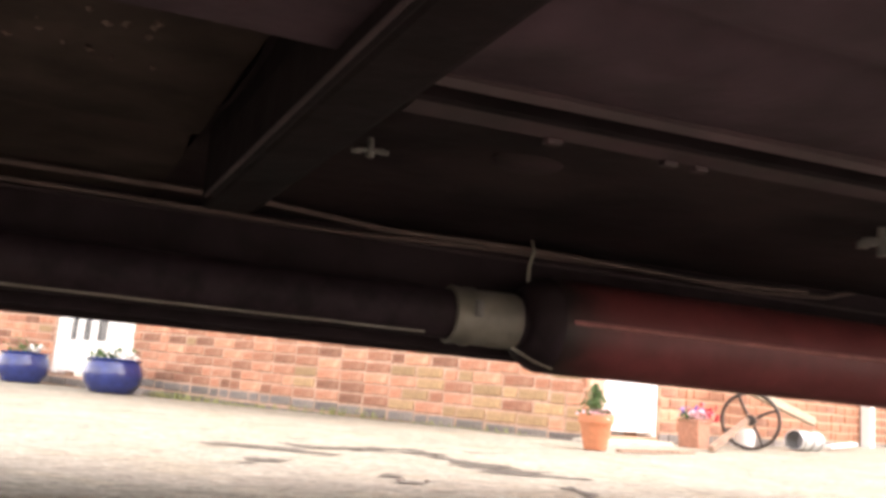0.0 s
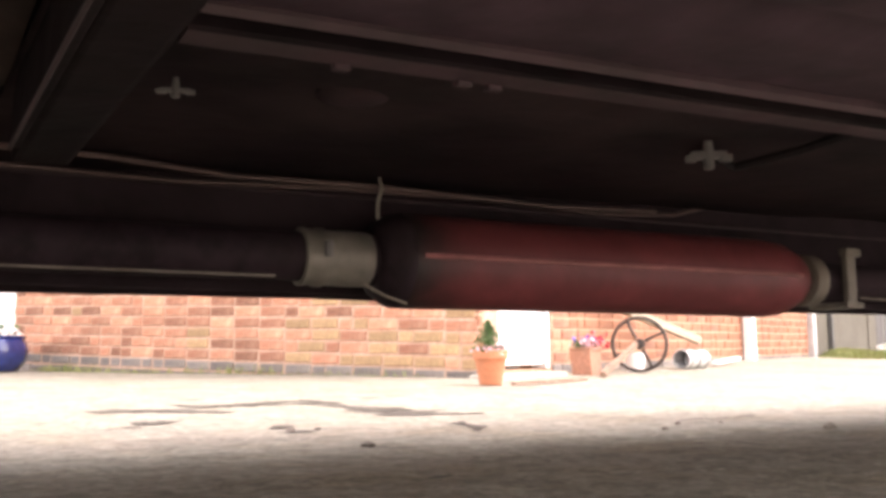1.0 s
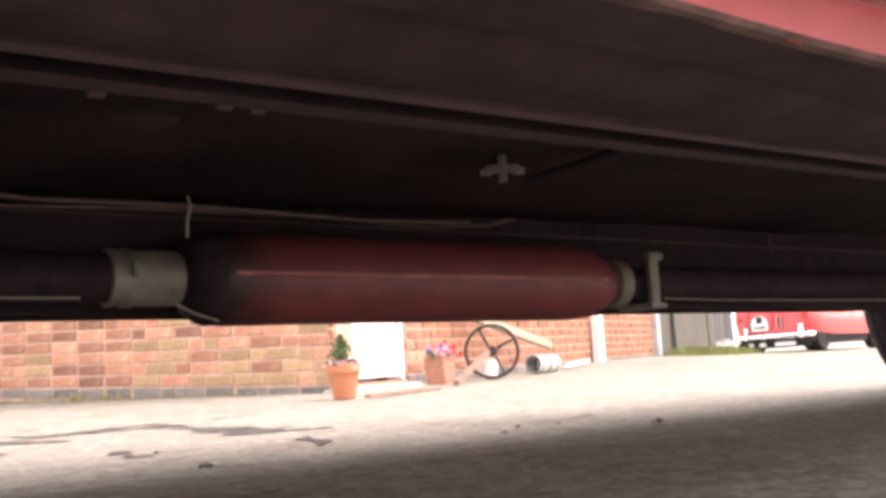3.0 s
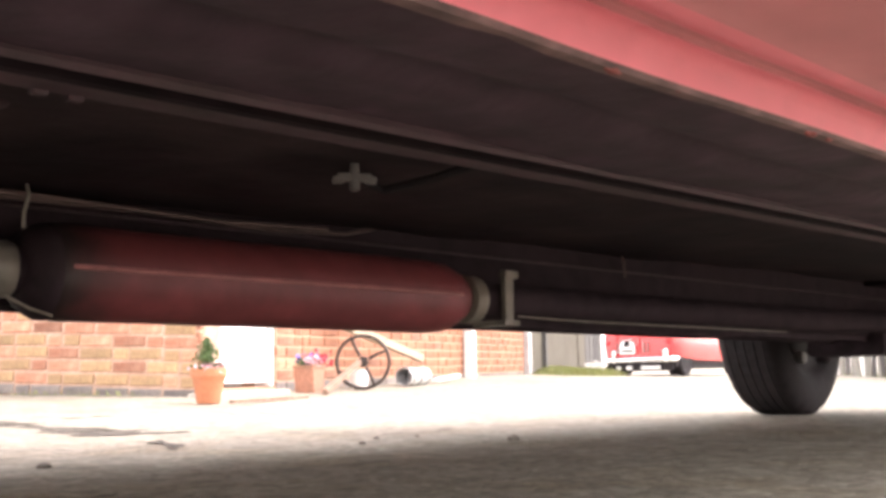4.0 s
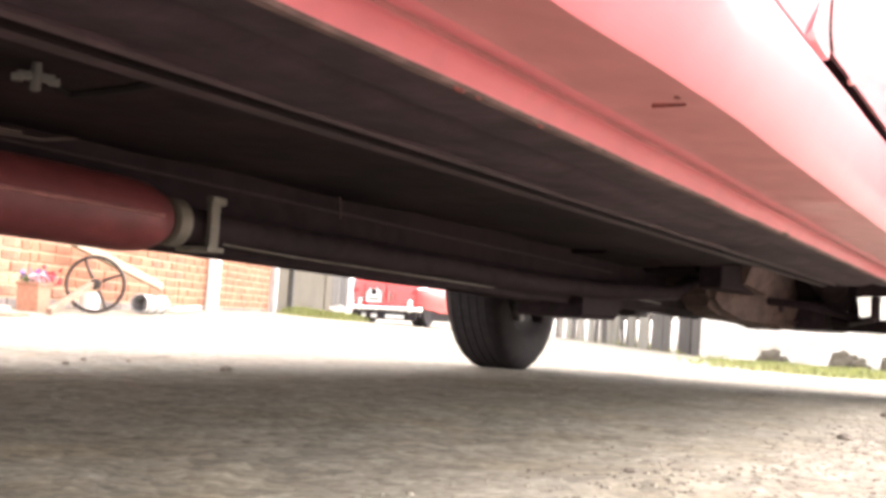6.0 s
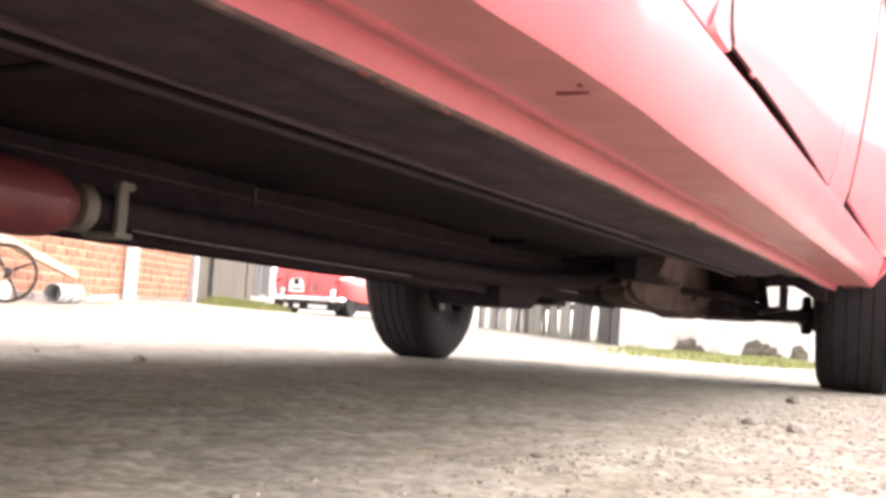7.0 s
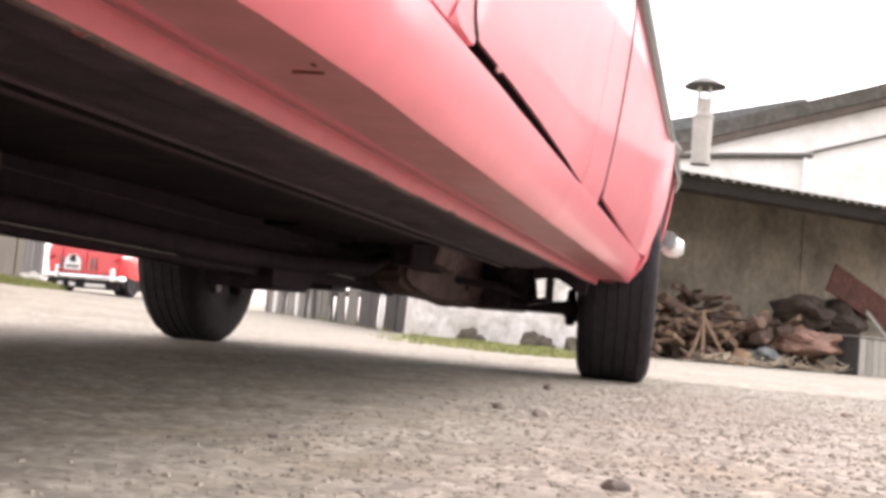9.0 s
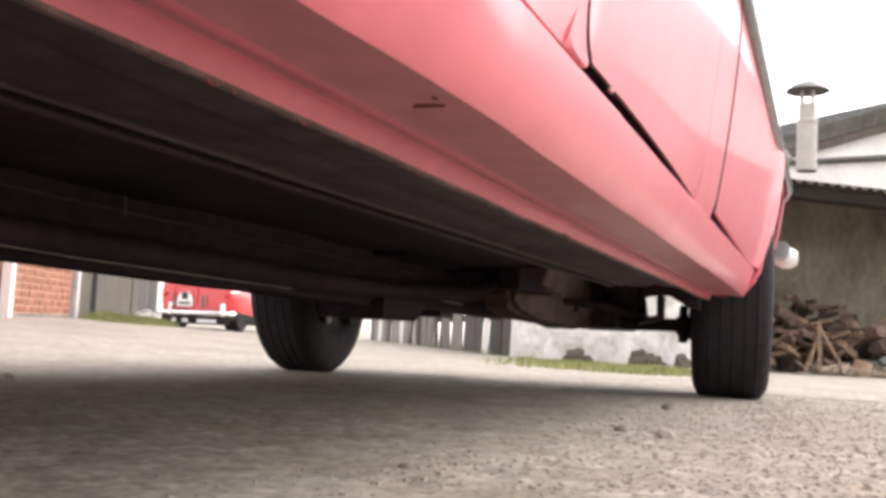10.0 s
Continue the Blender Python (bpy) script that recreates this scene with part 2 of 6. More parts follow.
M["iron"] = material("black_iron", (0.035, 0.026, 0.022), 0.55, metal=0.4, vary=0.3, grain=50, stain=12, bump=0.3, tint=(0.07, 0.04, 0.028))
M["plank"] = material("weathered_board", (0.42, 0.34, 0.25), 0.8, vary=0.22, grain=28, stain=5, bump=0.4, stretch=(1, 8, 8), per_object=0.15)
M["zinc"] = material("galvanised_sheet", (0.55, 0.56, 0.57), 0.35, metal=0.4, vary=0.15, grain=18, stain=6, bump=0.1)
M["fence"] = material("grey_fence_board", (0.085, 0.08, 0.075), 0.85, vary=0.25, grain=26, stain=3, bump=0.5, stretch=(8, 8, 1), per_object=0.45)
M["fence_pale"] = material("pale_fence_board", (0.27, 0.26, 0.225), 0.85, vary=0.2, grain=26, stain=3, bump=0.5, stretch=(8, 8, 1), per_object=0.2)
M["wall_white"] = material("whitewashed_stone", (0.78, 0.77, 0.73), 0.9, vary=0.10, grain=14, stain=4, bump=0.6, tint=(0.36, 0.35, 0.28), depth=0.014)
M["panel"] = material("concrete_panel", (0.098, 0.085, 0.062), 0.9, vary=0.15, grain=40, stain=2, bump=0.4, tint=(0.14, 0.125, 0.10))
M["shed_wall"] = material("old_shed_wall", (0.25, 0.216, 0.165), 0.9, vary=0.16, grain=11, stain=1.15, bump=0.5, tint=(0.040, 0.033, 0.025), stretch=(1, 1, 0.75))
M["sheet"] = material("mossy_roof_sheet", (0.115, 0.1, 0.082), 0.85, vary=0.3, grain=20, stain=2.5, bump=0.5, tint=(0.085, 0.09, 0.05))
M["slate"] = material("grey_slate", (0.155, 0.165, 0.158), 0.7, vary=0.25, grain=12, stain=2, bump=0.4, per_island=0.2)
M["bark"] = material("log_bark", (0.125, 0.080, 0.058), 0.9, vary=0.4, grain=35, stain=6, bump=0.8, per_object=0.5)
M["cut_wood"] = material("cut_wood", (0.26, 0.172, 0.108), 0.85, vary=0.25, grain=45, stain=9, bump=0.3, per_object=0.4)
M["sackcloth"] = material("tan_sackcloth", (0.27, 0.165, 0.125), 0.95, vary=0.25, grain=30, stain=5, bump=0.6, tint=(0.15, 0.095, 0.07), spec=0.2)
M["rust_sheet"] = material("rusty_sheet", (0.075, 0.034, 0.026), 0.85, spec=0.15, vary=0.35, grain=30, stain=4, bump=0.3, tint=(0.035, 0.020, 0.015))
M["flue"] = material("flue_pipe", (0.40, 0.38, 0.34), 0.6, metal=0.2, vary=0.1, grain=25, stain=3, bump=0.15, tint=(0.34, 0.33, 0.3))
M["cowl"] = material("dark_cowl", (0.13, 0.125, 0.11), 0.5, metal=0.5, vary=0.2, grain=20, stain=6, bump=0.2)
M["chip"] = material("rust_scratch", (0.20, 0.052, 0.046), 0.8, vary=0.35, grain=120, stain=40, bump=0.3, depth=0.001)
M["old_slate"] = material("mossy_brown_slate", (0.088, 0.082, 0.070), 0.85, vary=0.35, grain=10, stain=3, bump=0.5, tint=(0.055, 0.055, 0.038))
M["lamp"] = material("white_lens", (0.8, 0.8, 0.78), 0.2, vary=0.05, grain=20, bump=0)


# ---- mesh helpers ----
def finish(name, bm, mat, parent=None, label="", smooth=False):
    me = bpy.data.meshes.new(name)
    bmesh.ops.recalc_face_normals(bm, faces=bm.faces)
    bm.to_mesh(me)
    bm.free()
    if smooth:
        me.shade_smooth()
        me.set_sharp_from_angle(angle=radians(38))
    me.materials.append(mat)
    ob = new(name, me)
    if parent is not None:
        ob.parent = parent
    if label:
        tagged(ob, label)
    return ob


def part(name, bm, mat, parent, label="", smooth=False):
    return finish(name, bm, mat, parent, label, smooth)


def root(name, m, label, category, group="", kind=""):
    e = new(name)
    e.empty_display_size = 0.1
    e.matrix_world = m
    return tagged(e, label, category, group, kind)


def add_box(bm, x0, x1, y0, y1, z0, z1, bevel=0.0, m=None):
    r = bmesh.ops.create_cube(bm, size=1.0)
    bmesh.ops.transform(bm, verts=r["verts"], matrix=Matrix.Translation(((x0 + x1) / 2, (y0 + y1) / 2, (z0 + z1) / 2)) @ Matrix.Diagonal((x1 - x0, y1 - y0, z1 - z0, 1)))
    if bevel:
        es = list({e for v in r["verts"] for e in v.link_edges})
        out = bmesh.ops.bevel(bm, geom=es, offset=bevel, segments=2, affect="EDGES", profile=0.6)
        vs = list({v for f in out["faces"] for v in f.verts})
    else:
        vs = r["verts"]
    if m is not None:
        bmesh.ops.transform(bm, verts=vs, matrix=m)
    return bm


def box(x0, x1, y0, y1, z0, z1, bevel=0.0):
    return add_box(bmesh.new(), x0, x1, y0, y1, z0, z1, bevel)


def add_lathe(bm, profile, segs=32, m=None, cap=True):
    """Turns a profile of (radius, height) round z."""
    rings = []
    for r, z in profile:
        rings.append([bm.verts.new((r * math.cos(2 * math.pi * i / segs), r * math.sin(2 * math.pi * i / segs), z)) for i in range(segs)])
    for a, b in zip(rings, rings[1:]):
        for i in range(segs):
            bm.faces.new((a[i], a[(i + 1) % segs], b[(i + 1) % segs], b[i]))
    if cap:
        bm.faces.new(rings[0][::-1])
        bm.faces.new(rings[-1])
    if m is not None:
        bmesh.ops.transform(bm, verts=[v for r in rings for v in r], matrix=m)
    return bm


def lathe(profile, segs=32, m=None, cap=True):
    return add_lathe(bmesh.new(), profile, segs, m, cap)


def add_tube(bm, points, radius, segs=8, cap=True):
    """A round bar along a line of points; radius may be a list."""
    pts = [Vector(p) for p in points]
    rs = radius if isinstance(radius, (list, tuple)) else [radius] * len(pts)
    rings, side = [], None
    for i, p in enumerate(pts):
        d = (pts[min(i + 1, len(pts) - 1)] - pts[max(i - 1, 0)]).normalized()
        if side is None:
            side = d.orthogonal().normalized()
        side = (side - d * side.dot(d)).normalized()
        up = d.cross(side)
        rings.append([bm.verts.new(p + rs[i] * (math.cos(2 * math.pi * k / segs) * side + math.sin(2 * math.pi * k / segs) * up)) for k in range(segs)])
    for a, b in zip(rings, rings[1:]):
        for k in range(segs):
            bm.faces.new((a[k], a[(k + 1) % segs], b[(k + 1) % segs], b[k]))
    if cap:
        bm.faces.new(rings[0][::-1])
        bm.faces.new(rings[-1])
    return bm


def tube(points, radius, segs=8):
    return add_tube(bmesh.new(), points, radius, segs)


def add_prism(bm, outline, y0, y1, m=None):
    """A plate: an outline in x and z, thick along y."""
    a = [bm.verts.new((x, y0, z)) for x, z in outline]
    b = [bm.verts.new((x, y1, z)) for x, z in outline]
    n = len(a)
    for i in range(n):
        bm.faces.new((a[i], a[(i + 1) % n], b[(i + 1) % n], b[i]))
    bm.faces.new(a[::-1])
    bm.faces.new(b)
    if m is not None:
        bmesh.ops.transform(bm, verts=a + b, matrix=m)
    return bm


def soft(v, k):
    return k * math.log1p(math.exp(min(v / k, 40)))


def ground_z(x, y):
    """The yard is flat under the car and rises gently to the brick house."""
    rise = 0.0285
    for x0, x1, d in ((-1.8, 0.4, 0.0115), (1.2, 3.6, 0.0085), (4.5, 8.0, -0.0085)):
        u = min(1.0, max(0.0, (x - x0) / (x1 - x0)))
        rise += d * u * u * (3 - 2 * u)
    dip = 0.095
    for v, v0, v1 in ((x, 6.5, 10.0), (y, 6.6, 9.0)):
        u = min(1.0, max(0.0, (v - v0) / (v1 - v0)))
        dip *= u * u * (3 - 2 * u)
    return rise * soft(y - 2.7, 0.5) - dip


def clump(rng, bm, centre, spread, count, size, flat=0.4):
    """Small folded leaves strewn round a centre."""
    for _ in range(count):
        c = Vector(centre) + Vector((rng.gauss(0, spread[0]), rng.gauss(0, spread[1]), rng.gauss(0, spread[2])))
        q = Euler((rng.uniform(-1.3, 1.3), rng.uniform(-1.3, 1.3), rng.uniform(0, 6.3))).to_matrix()
        s = size * rng.uniform(0.6, 1.4)
        a = [bm.verts.new(c + q @ Vector(v)) for v in ((-s, 0, 0), (0, -s * flat, s * 0.15), (s, 0, 0), (0, s * flat, s * 0.15))]
        bm.faces.new((a[0], a[1], a[2]))
        bm.faces.new((a[0], a[2], a[3]))
    return bm


def ground_h(x, y):
    """The yard's height with its unevenness."""
    near = 1.0 if -3.5 < x < 4 and -1.5 < y < 5 else 0.4
    return ground_z(x, min(y, 30)) + near * (0.0035 * noise.noise(Vector((x * 9, y * 9, 0))) + 0.004 * noise.noise(Vector((x * 2.1, y * 2.1, 3))) + 0.0020 * noise.noise(Vector((x * 23, y * 23, 7))))


# ---- ground: one sheet to the horizon ----
def build_ground():
    def axis(lo, mid0, mid1, hi, fine):
        xs, v = [], mid0
        while v < mid1:
            xs.append(v)
            v += fine
        step, v = fine, mid1
        while v < hi:
            xs.append(v)
            step *= 1.25
            v += step
        xs.append(hi)
        step, v = fine, mid0
        low = []
        while True:
            step *= 1.25
            v -= step
            if v < lo:
                break
            low.append(v)
        low.append(lo)
        return low[::-1] + xs
    xs, ys = axis(-400, -3.2, 1.4, 900, 0.028), axis(-500, -0.9, 2.9, 900, 0.028)
    verts = []
    for y in ys:
        for x in xs:
            verts.append((x, y, ground_h(x, y)))
    w = len(xs)
    faces = [(j * w + i, j * w + i + 1, (j + 1) * w + i + 1, (j + 1) * w + i) for j in range(len(ys) - 1) for i in range(w - 1)]
    me = bpy.data.meshes.new("ground")
    me.from_pydata(verts, [], faces)
    me.shade_smooth()
    me.materials.append(M["concrete"])
    tagged(new("ground", me), "worn pale concrete yard with rough grit", "ground", kind="structure")


build_ground()


def worn_line(points, seed, label):
    """A ragged dark scar where the concrete has broken away along a joint. points: x, y, width."""
    bm = bmesh.new()
    rows = []
    pts = []
    for (xa, ya, wa), (xb, yb, wb) in zip(points, points[1:]):
        n = max(2, int(math.hypot(xb - xa, yb - ya) / 0.012))
        pts += [(xa + (xb - xa) * k / n, ya + (yb - ya) * k / n, wa + (wb - wa) * k / n) for k in range(n)]
    for i, (x, y, w) in enumerate(pts):
        xa, ya, _ = pts[max(i - 2, 0)]
        xb, yb, _ = pts[min(i + 2, len(pts) - 1)]
        d = math.hypot(xb - xa, yb - ya)
        nx, ny = -(yb - ya) / d, (xb - xa) / d
        sway = 0.02 * noise.noise(Vector((x * 9, y * 9, seed)))
        out = [1.5 * w * max(0.0, 0.42 + 1.0 * noise.noise(Vector((x * 16, y * 16, seed + s * 5))) + 0.45 * noise.noise(Vector((x * 60, y * 60, seed + s * 7)))) for s in (1, -1)]
        row = []
        for k in range(7):
            r = sway + out[0] + (-out[1] - out[0]) * k / 6
            qx, qy = x + nx * r, y + ny * r
            row.append(bm.verts.new((qx, qy, ground_h(qx, qy) + 0.0022)))
        rows.append(row)
    for p, q in zip(rows, rows[1:]):
        for k in range(6):
            bm.faces.new((p[k], q[k], q[k + 1], p[k + 1]))
    tagged(finish("ground_scar", bm, M["crack"]), label, "ground", kind="structure")


worn_line([(-2.36, 2.46, 0.01), (-2.31, 2.49, 0.10), (-2.24, 2.52, 0.15), (-2.18, 2.51, 0.15), (-2.12, 2.56, 0.10), (-2.07, 2.60, 0.01)], 3, "dark ragged joint in the concrete yard")
worn_line([(-2.03, 2.62, 0.02), (-2.00, 2.68, 0.12), (-1.92, 2.73, 0.15), (-1.84, 2.78, 0.11), (-1.77, 2.82, 0.09), (-1.70, 2.88, 0.03), (-1.64, 2.95, 0.05), (-1.60, 3.00, 0.01)], 5, "dark ragged joint in the concrete yard")
worn_line([(-1.60, 3.05, 0.01), (-1.635, 2.80, 0.05), (-1.66, 2.58, 0.07), (-1.675, 2.34, 0.10), (-1.675, 2.16, 0.14), (-1.63, 2.04, 0.12), (-1.57, 2.00, 0.05), (-1.50, 1.99, 0.01)], 11, "dark ragged joint in the concrete yard")
worn_line([(-2.36, 1.96, 0.01), (-2.33, 1.98, 0.05), (-2.28, 2.01, 0.04), (-2.25, 2.04, 0.01)], 13, "small dark pit in the concrete yard")
worn_line([(-1.79, 1.64, 0.006), (-1.81, 1.59, 0.02), (-1.86, 1.47, 0.018), (-1.90, 1.37, 0.006)], 17, "thin dark crack in the concrete yard")
worn_line([(-1.40, 3.03, 0.01), (-1.36, 3.04, 0.05), (-1.31, 3.03, 0.01)], 29, "small dark pit in the concrete yard")
for k, (x, y, w) in enumerate(((-2.14, 1.70, 0.022), (-2.17, 1.54, 0.022), (-2.17, 1.37, 0.016), (-2.39, 1.88, 0.03), (-1.22, 3.07, 0.05), (-1.93, 3.15, 0.05), (-2.33, 0.76, 0.012))):
    worn_line([(x - 0.04, y - 0.02, 0.004), (x, y, w), (x + 0.04, y + 0.01, 0.004)], 41 + 4 * k, "small dark pit in the concrete yard")
worn_line([(-1.42, 1.43, 0.008), (-1.30, 1.42, 0.018), (-1.16, 1.46, 0.006)], 31, "thin dark crack in the concrete yard")


# ================= the car over the camera =================
TRACK, ARCH, AXLE_Z = 1.245, 0.35, 0.285
car = root("car", pose(0, 0, 0), "faded red classic car seen from below, parked in the yard", "car")


def rake(bm):
    """The body sits nose-high and a touch askew over its wheels."""
    for v in bm.verts:
        v.co.y += 0.0075 * (v.co.x + 1.5)
        v.co.z += 0.0138 * (v.co.x + 1.5)
    return bm


def mirrored(bm):
    for v in bm.verts:
        v.co.y = TRACK - v.co.y
    bmesh.ops.reverse_faces(bm, faces=bm.faces)
    return bm


SKIN = [(0.24, -0.062), (0.27, -0.0745), (0.294, -0.081), (0.34, -0.094), (0.40, -0.108), (0.46, -0.120), (0.52, -0.130),
        (0.56, -0.131), (0.62, -0.112), (0.68, -0.085), (0.74, -0.04), (0.79, 0.03)]


def skin_line(z):
    for (za, ya), (zb, yb) in zip(SKIN, SKIN[1:]):
        if z <= zb or zb == SKIN[-1][0]:
            return ya + (yb - ya) * (z - za) / (zb - za)


def skin_y(x, z):
    y = sum(w * skin_line(z + d) for d, w in ((-0.04, 0.1), (-0.02, 0.2), (0.0, 0.4), (0.02, 0.2), (0.04, 0.1))) if z > 0.31 else skin_line(z)
    nose = max(0.0, (x - 0.10) / 0.55)
    tail = max(0.0, (-3.1 - x) / 0.9)
    flare = 0.018 * math.exp(-((abs(x) - ARCH) / 0.06) ** 2) * (1 if x > -0.7 else 0) * max(0, 1 - abs(z - 0.45) / 0.3)
    return y + 0.22 * nose ** 2.2 + 0.18 * tail ** 2 - flare


def arch_z(x, cx):
    d = abs(x - cx)
    return AXLE_Z + math.sqrt(ARCH * ARCH - d * d) if d < ARCH else -1.0


def skin_panel(name, x0, x1, bottom, top, mat, side, label="", round_rear=0.0, thick=0.008, drop=0.0, reach=0.0, bow=0.0, lean=(0, 0)):
    xs = [x0 + (x1 - x0) * i / 60 for i in range(61)]
    for cx in (0.0, -3.2):
        if x0 < cx < x1:
            xs += [cx + s * ARCH * math.sin(k * math.pi / 24) for k in range(13) for s in (-1, 1)] + [cx - ARCH - 0.002, cx + ARCH + 0.002]
    if round_rear:
        xs += [x0 + round_rear * (1 - math.cos(k * math.pi / 20)) for k in range(11)]
    xs = sorted({round(v, 4) for v in xs if x0 <= v <= x1})
    bm = bmesh.new()
    nz, outer, inner = 22, [], []
    for x in xs:
        along = min(1.0, (x - x0) / (reach or x1 - x0))
        low = bottom - drop * along + bow * math.sin(math.pi * along)
        zb = max(low, arch_z(x, 0.0), arch_z(x, -3.2))
        if round_rear and x - x0 < round_rear:
            zb = max(zb, low + round_rear - math.sqrt(max(0, round_rear ** 2 - (round_rear - (x - x0)) ** 2)))
        co, ci = [], []
        for k in range(nz + 1):
            z = zb + ((top(x) if callable(top) else top) - zb) * k / nz
            y = skin_y(x, z)
            edge = 0.0025 if k in (0, nz) else 0.0
            u = (x - x0) / (x1 - x0)
            xl = x - (lean[0] * (1 - u) + lean[1] * u) * max(0.0, z - 0.30)
            co.append(bm.verts.new((xl, y + edge, z)))
            ci.append(bm.verts.new((xl, y + thick + edge, z)))
        outer.append(co)
        inner.append(ci)
    for i in range(len(xs) - 1):
        for k in range(nz):
            bm.faces.new((outer[i][k], outer[i + 1][k], outer[i + 1][k + 1], outer[i][k + 1]))
            bm.faces.new((inner[i][k + 1], inner[i + 1][k + 1], inner[i + 1][k], inner[i][k]))
        for k in (0, nz):
            f = bm.faces.new((outer[i][k], inner[i][k], inner[i + 1][k], outer[i + 1][k]))
            # door's bottom edge painted dark, for the shade of its gap
            f.material_index = 1 if k == 0 and name == "door" else 0
    for i in (0, len(xs) - 1):
        for k in range(nz):
            bm.faces.new((outer[i][k], outer[i][k + 1], inner[i][k + 1], inner[i][k]))
    rake(bm)
    if side:
        mirrored(bm)
    panel = part(name, bm, mat, car, label, smooth=True)
    if name == "door":
        panel.data.materials.append(M["seal"])
    return panel


def loft_x(outline, xs):
    """Carries a closed outline of (y, z) along x."""
    bm = bmesh.new()
    rings = [[bm.verts.new((x, y, z)) for y, z in outline] for x in xs]
    n = len(outline)
    for a, b in zip(rings, rings[1:]):
        for i in range(n):
            bm.faces.new((a[i], a[(i + 1) % n], b[(i + 1) % n], b[i]))
    bm.faces.new(rings[0][::-1])
    bm.faces.new(rings[-1])
    return bm


DOOR_X, DOOR_R, LEAN_X = -2.134, 0.075, 0.8
SILL = [(0.0455, 0.2222), (0.0392, 0.2218), (0.0378, 0.2238), (0.0366, 0.2312), (0.0342, 0.2343), (0.0305, 0.2356), (0.0275, 0.2354), (0.0268, 0.2374), (0.0200, 0.2374), (0.0193, 0.2345),
        (0.0170, 0.2334), (0.0120, 0.2334), (0.0090, 0.2346), (0.0, 0.2350), (-0.022, 0.2345), (-0.042, 0.2331), (-0.0510, 0.2328), (-0.0565, 0.2375), (-0.066, 0.253), (-0.0715, 0.268),
        (-0.0775, 0.282), (-0.0785, 0.2875), (-0.074, 0.289), (0.0, 0.289), (0.047, 0.270)]
for side in (0, 1):
    bm = rake(loft_x(SILL, [-2.85 + (2.44 if side else 2.51) * i / 120 for i in range(121)]))
    for v in bm.verts:
        v.co.z += 0.0012 * noise.noise(Vector((v.co.x * 9, v.co.y * 20, side)))
        if v.co.y < -0.035 and v.co.z < 0.268:
            v.co.y += 0.010 * min(1.0, max(0.0, (-2.22 - v.co.x) / 0.24)) * min(1.0, (0.268 - v.co.z) / 0.03)
        if 0.036 < v.co.y < 0.041 and v.co.z < 0.222:
            v.co.z += max(0.0, 0.0035 * noise.noise(Vector((v.co.x * 31, 0, side))))
        u = max(0.0, (v.co.x + 0.62) / 0.28)
        if v.co.z < 0.262:
            v.co.z -= 0.0075 * u
            v.co.y -= 0.019 * u * u * max(0.0, min(1.0, (v.co.y + 0.045) / 0.08))
        if v.co.x > -0.37 and v.co.y > -0.03:
            v.co.x -= 0.02
    # strips: bared edge, bright seam flange and rib, dusty underside and groove, outer face
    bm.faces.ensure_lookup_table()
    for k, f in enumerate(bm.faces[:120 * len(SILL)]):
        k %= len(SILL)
        # besides the dust, the duller red holds the shade below and in the groove
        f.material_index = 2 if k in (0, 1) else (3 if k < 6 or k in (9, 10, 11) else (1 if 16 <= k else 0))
    if side:
        mirrored(bm)
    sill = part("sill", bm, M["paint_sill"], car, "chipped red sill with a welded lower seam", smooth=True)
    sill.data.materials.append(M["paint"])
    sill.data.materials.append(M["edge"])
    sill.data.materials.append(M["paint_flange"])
    skin_panel("rear_wing", -3.82, -2.140, 0.291, 0.79, M["paint"], side)
    skin_panel("wing_corner", -2.1398, -2.082, 0.291, lambda x: 0.2975 + DOOR_R - math.sqrt(max(0.0, DOOR_R ** 2 - min(DOOR_R, DOOR_R + 0.002 + DOOR_X - x) ** 2)), M["paint"], side)
    skin_panel("door", DOOR_X, -1.474, 0.2985, 0.79, M["paint"], side, "red door with wide dark lower shut line", round_rear=DOOR_R, drop=0.0080, bow=0.0040, thick=0.003, lean=(0, LEAN_X))
    skin_panel("scuttle_panel", -1.472, -1.288, 0.2885, 0.79, M["paint"], side, lean=(LEAN_X, LEAN_X))
    skin_panel("front_wing", -1.280, 0.62, 0.303, 0.79, M["paint"], side, "red one-piece bonnet side", drop=0.0125, reach=0.72, thick=0.004, lean=(LEAN_X, 0))
    # proud dark strips along both shut lines draw the gaps' shade
    line = [(-1.284 - LEAN_X * 0.025 * i, 0.300 + 0.025 * i) for i in range(19)]
    bm = rake(tube([(x, skin_y(x, z) + 0.0030, z) for x, z in line], 0.0046, 8))
    part("bonnet_gap_strip", mirrored(bm) if side else bm, M["seal"], car, "dark strip drawing the shaded gap of the shut line", smooth=True)
    line = [(DOOR_X - 0.003, 0.79 - 0.04 * i) for i in range(11)] + [(DOOR_X + DOOR_R - (DOOR_R + 0.003) * math.cos(a), 0.2985 + DOOR_R - (DOOR_R + 0.003) * math.sin(a)) for a in [math.pi * k / 24 for k in range(1, 11)]]
    bm = rake(tube([(x, skin_y(x, z) + 0.0035, z) for x, z in line], 0.0046, 8))
    part("door_gap_strip", mirrored(bm) if side else bm, M["rubber"], car, "dark strip drawing the shaded gap of the shut line", smooth=True)
    if side:
        # far sill only: black plate for its shaded face, pale line for a highlight
        bm = rake(add_box(bmesh.new(), -3.4, -0.42, 0.0475, 0.0525, 0.2225, 0.30, 0.001))
        seal = part("sill_dark_plate", mirrored(bm), M["black_metal"], car)
        bm = rake(tube([(-3.4, 0.0535, 0.2475), (-2.4, 0.0535, 0.2475), (-0.9, 0.0535, 0.2475)], 0.0022, 6))
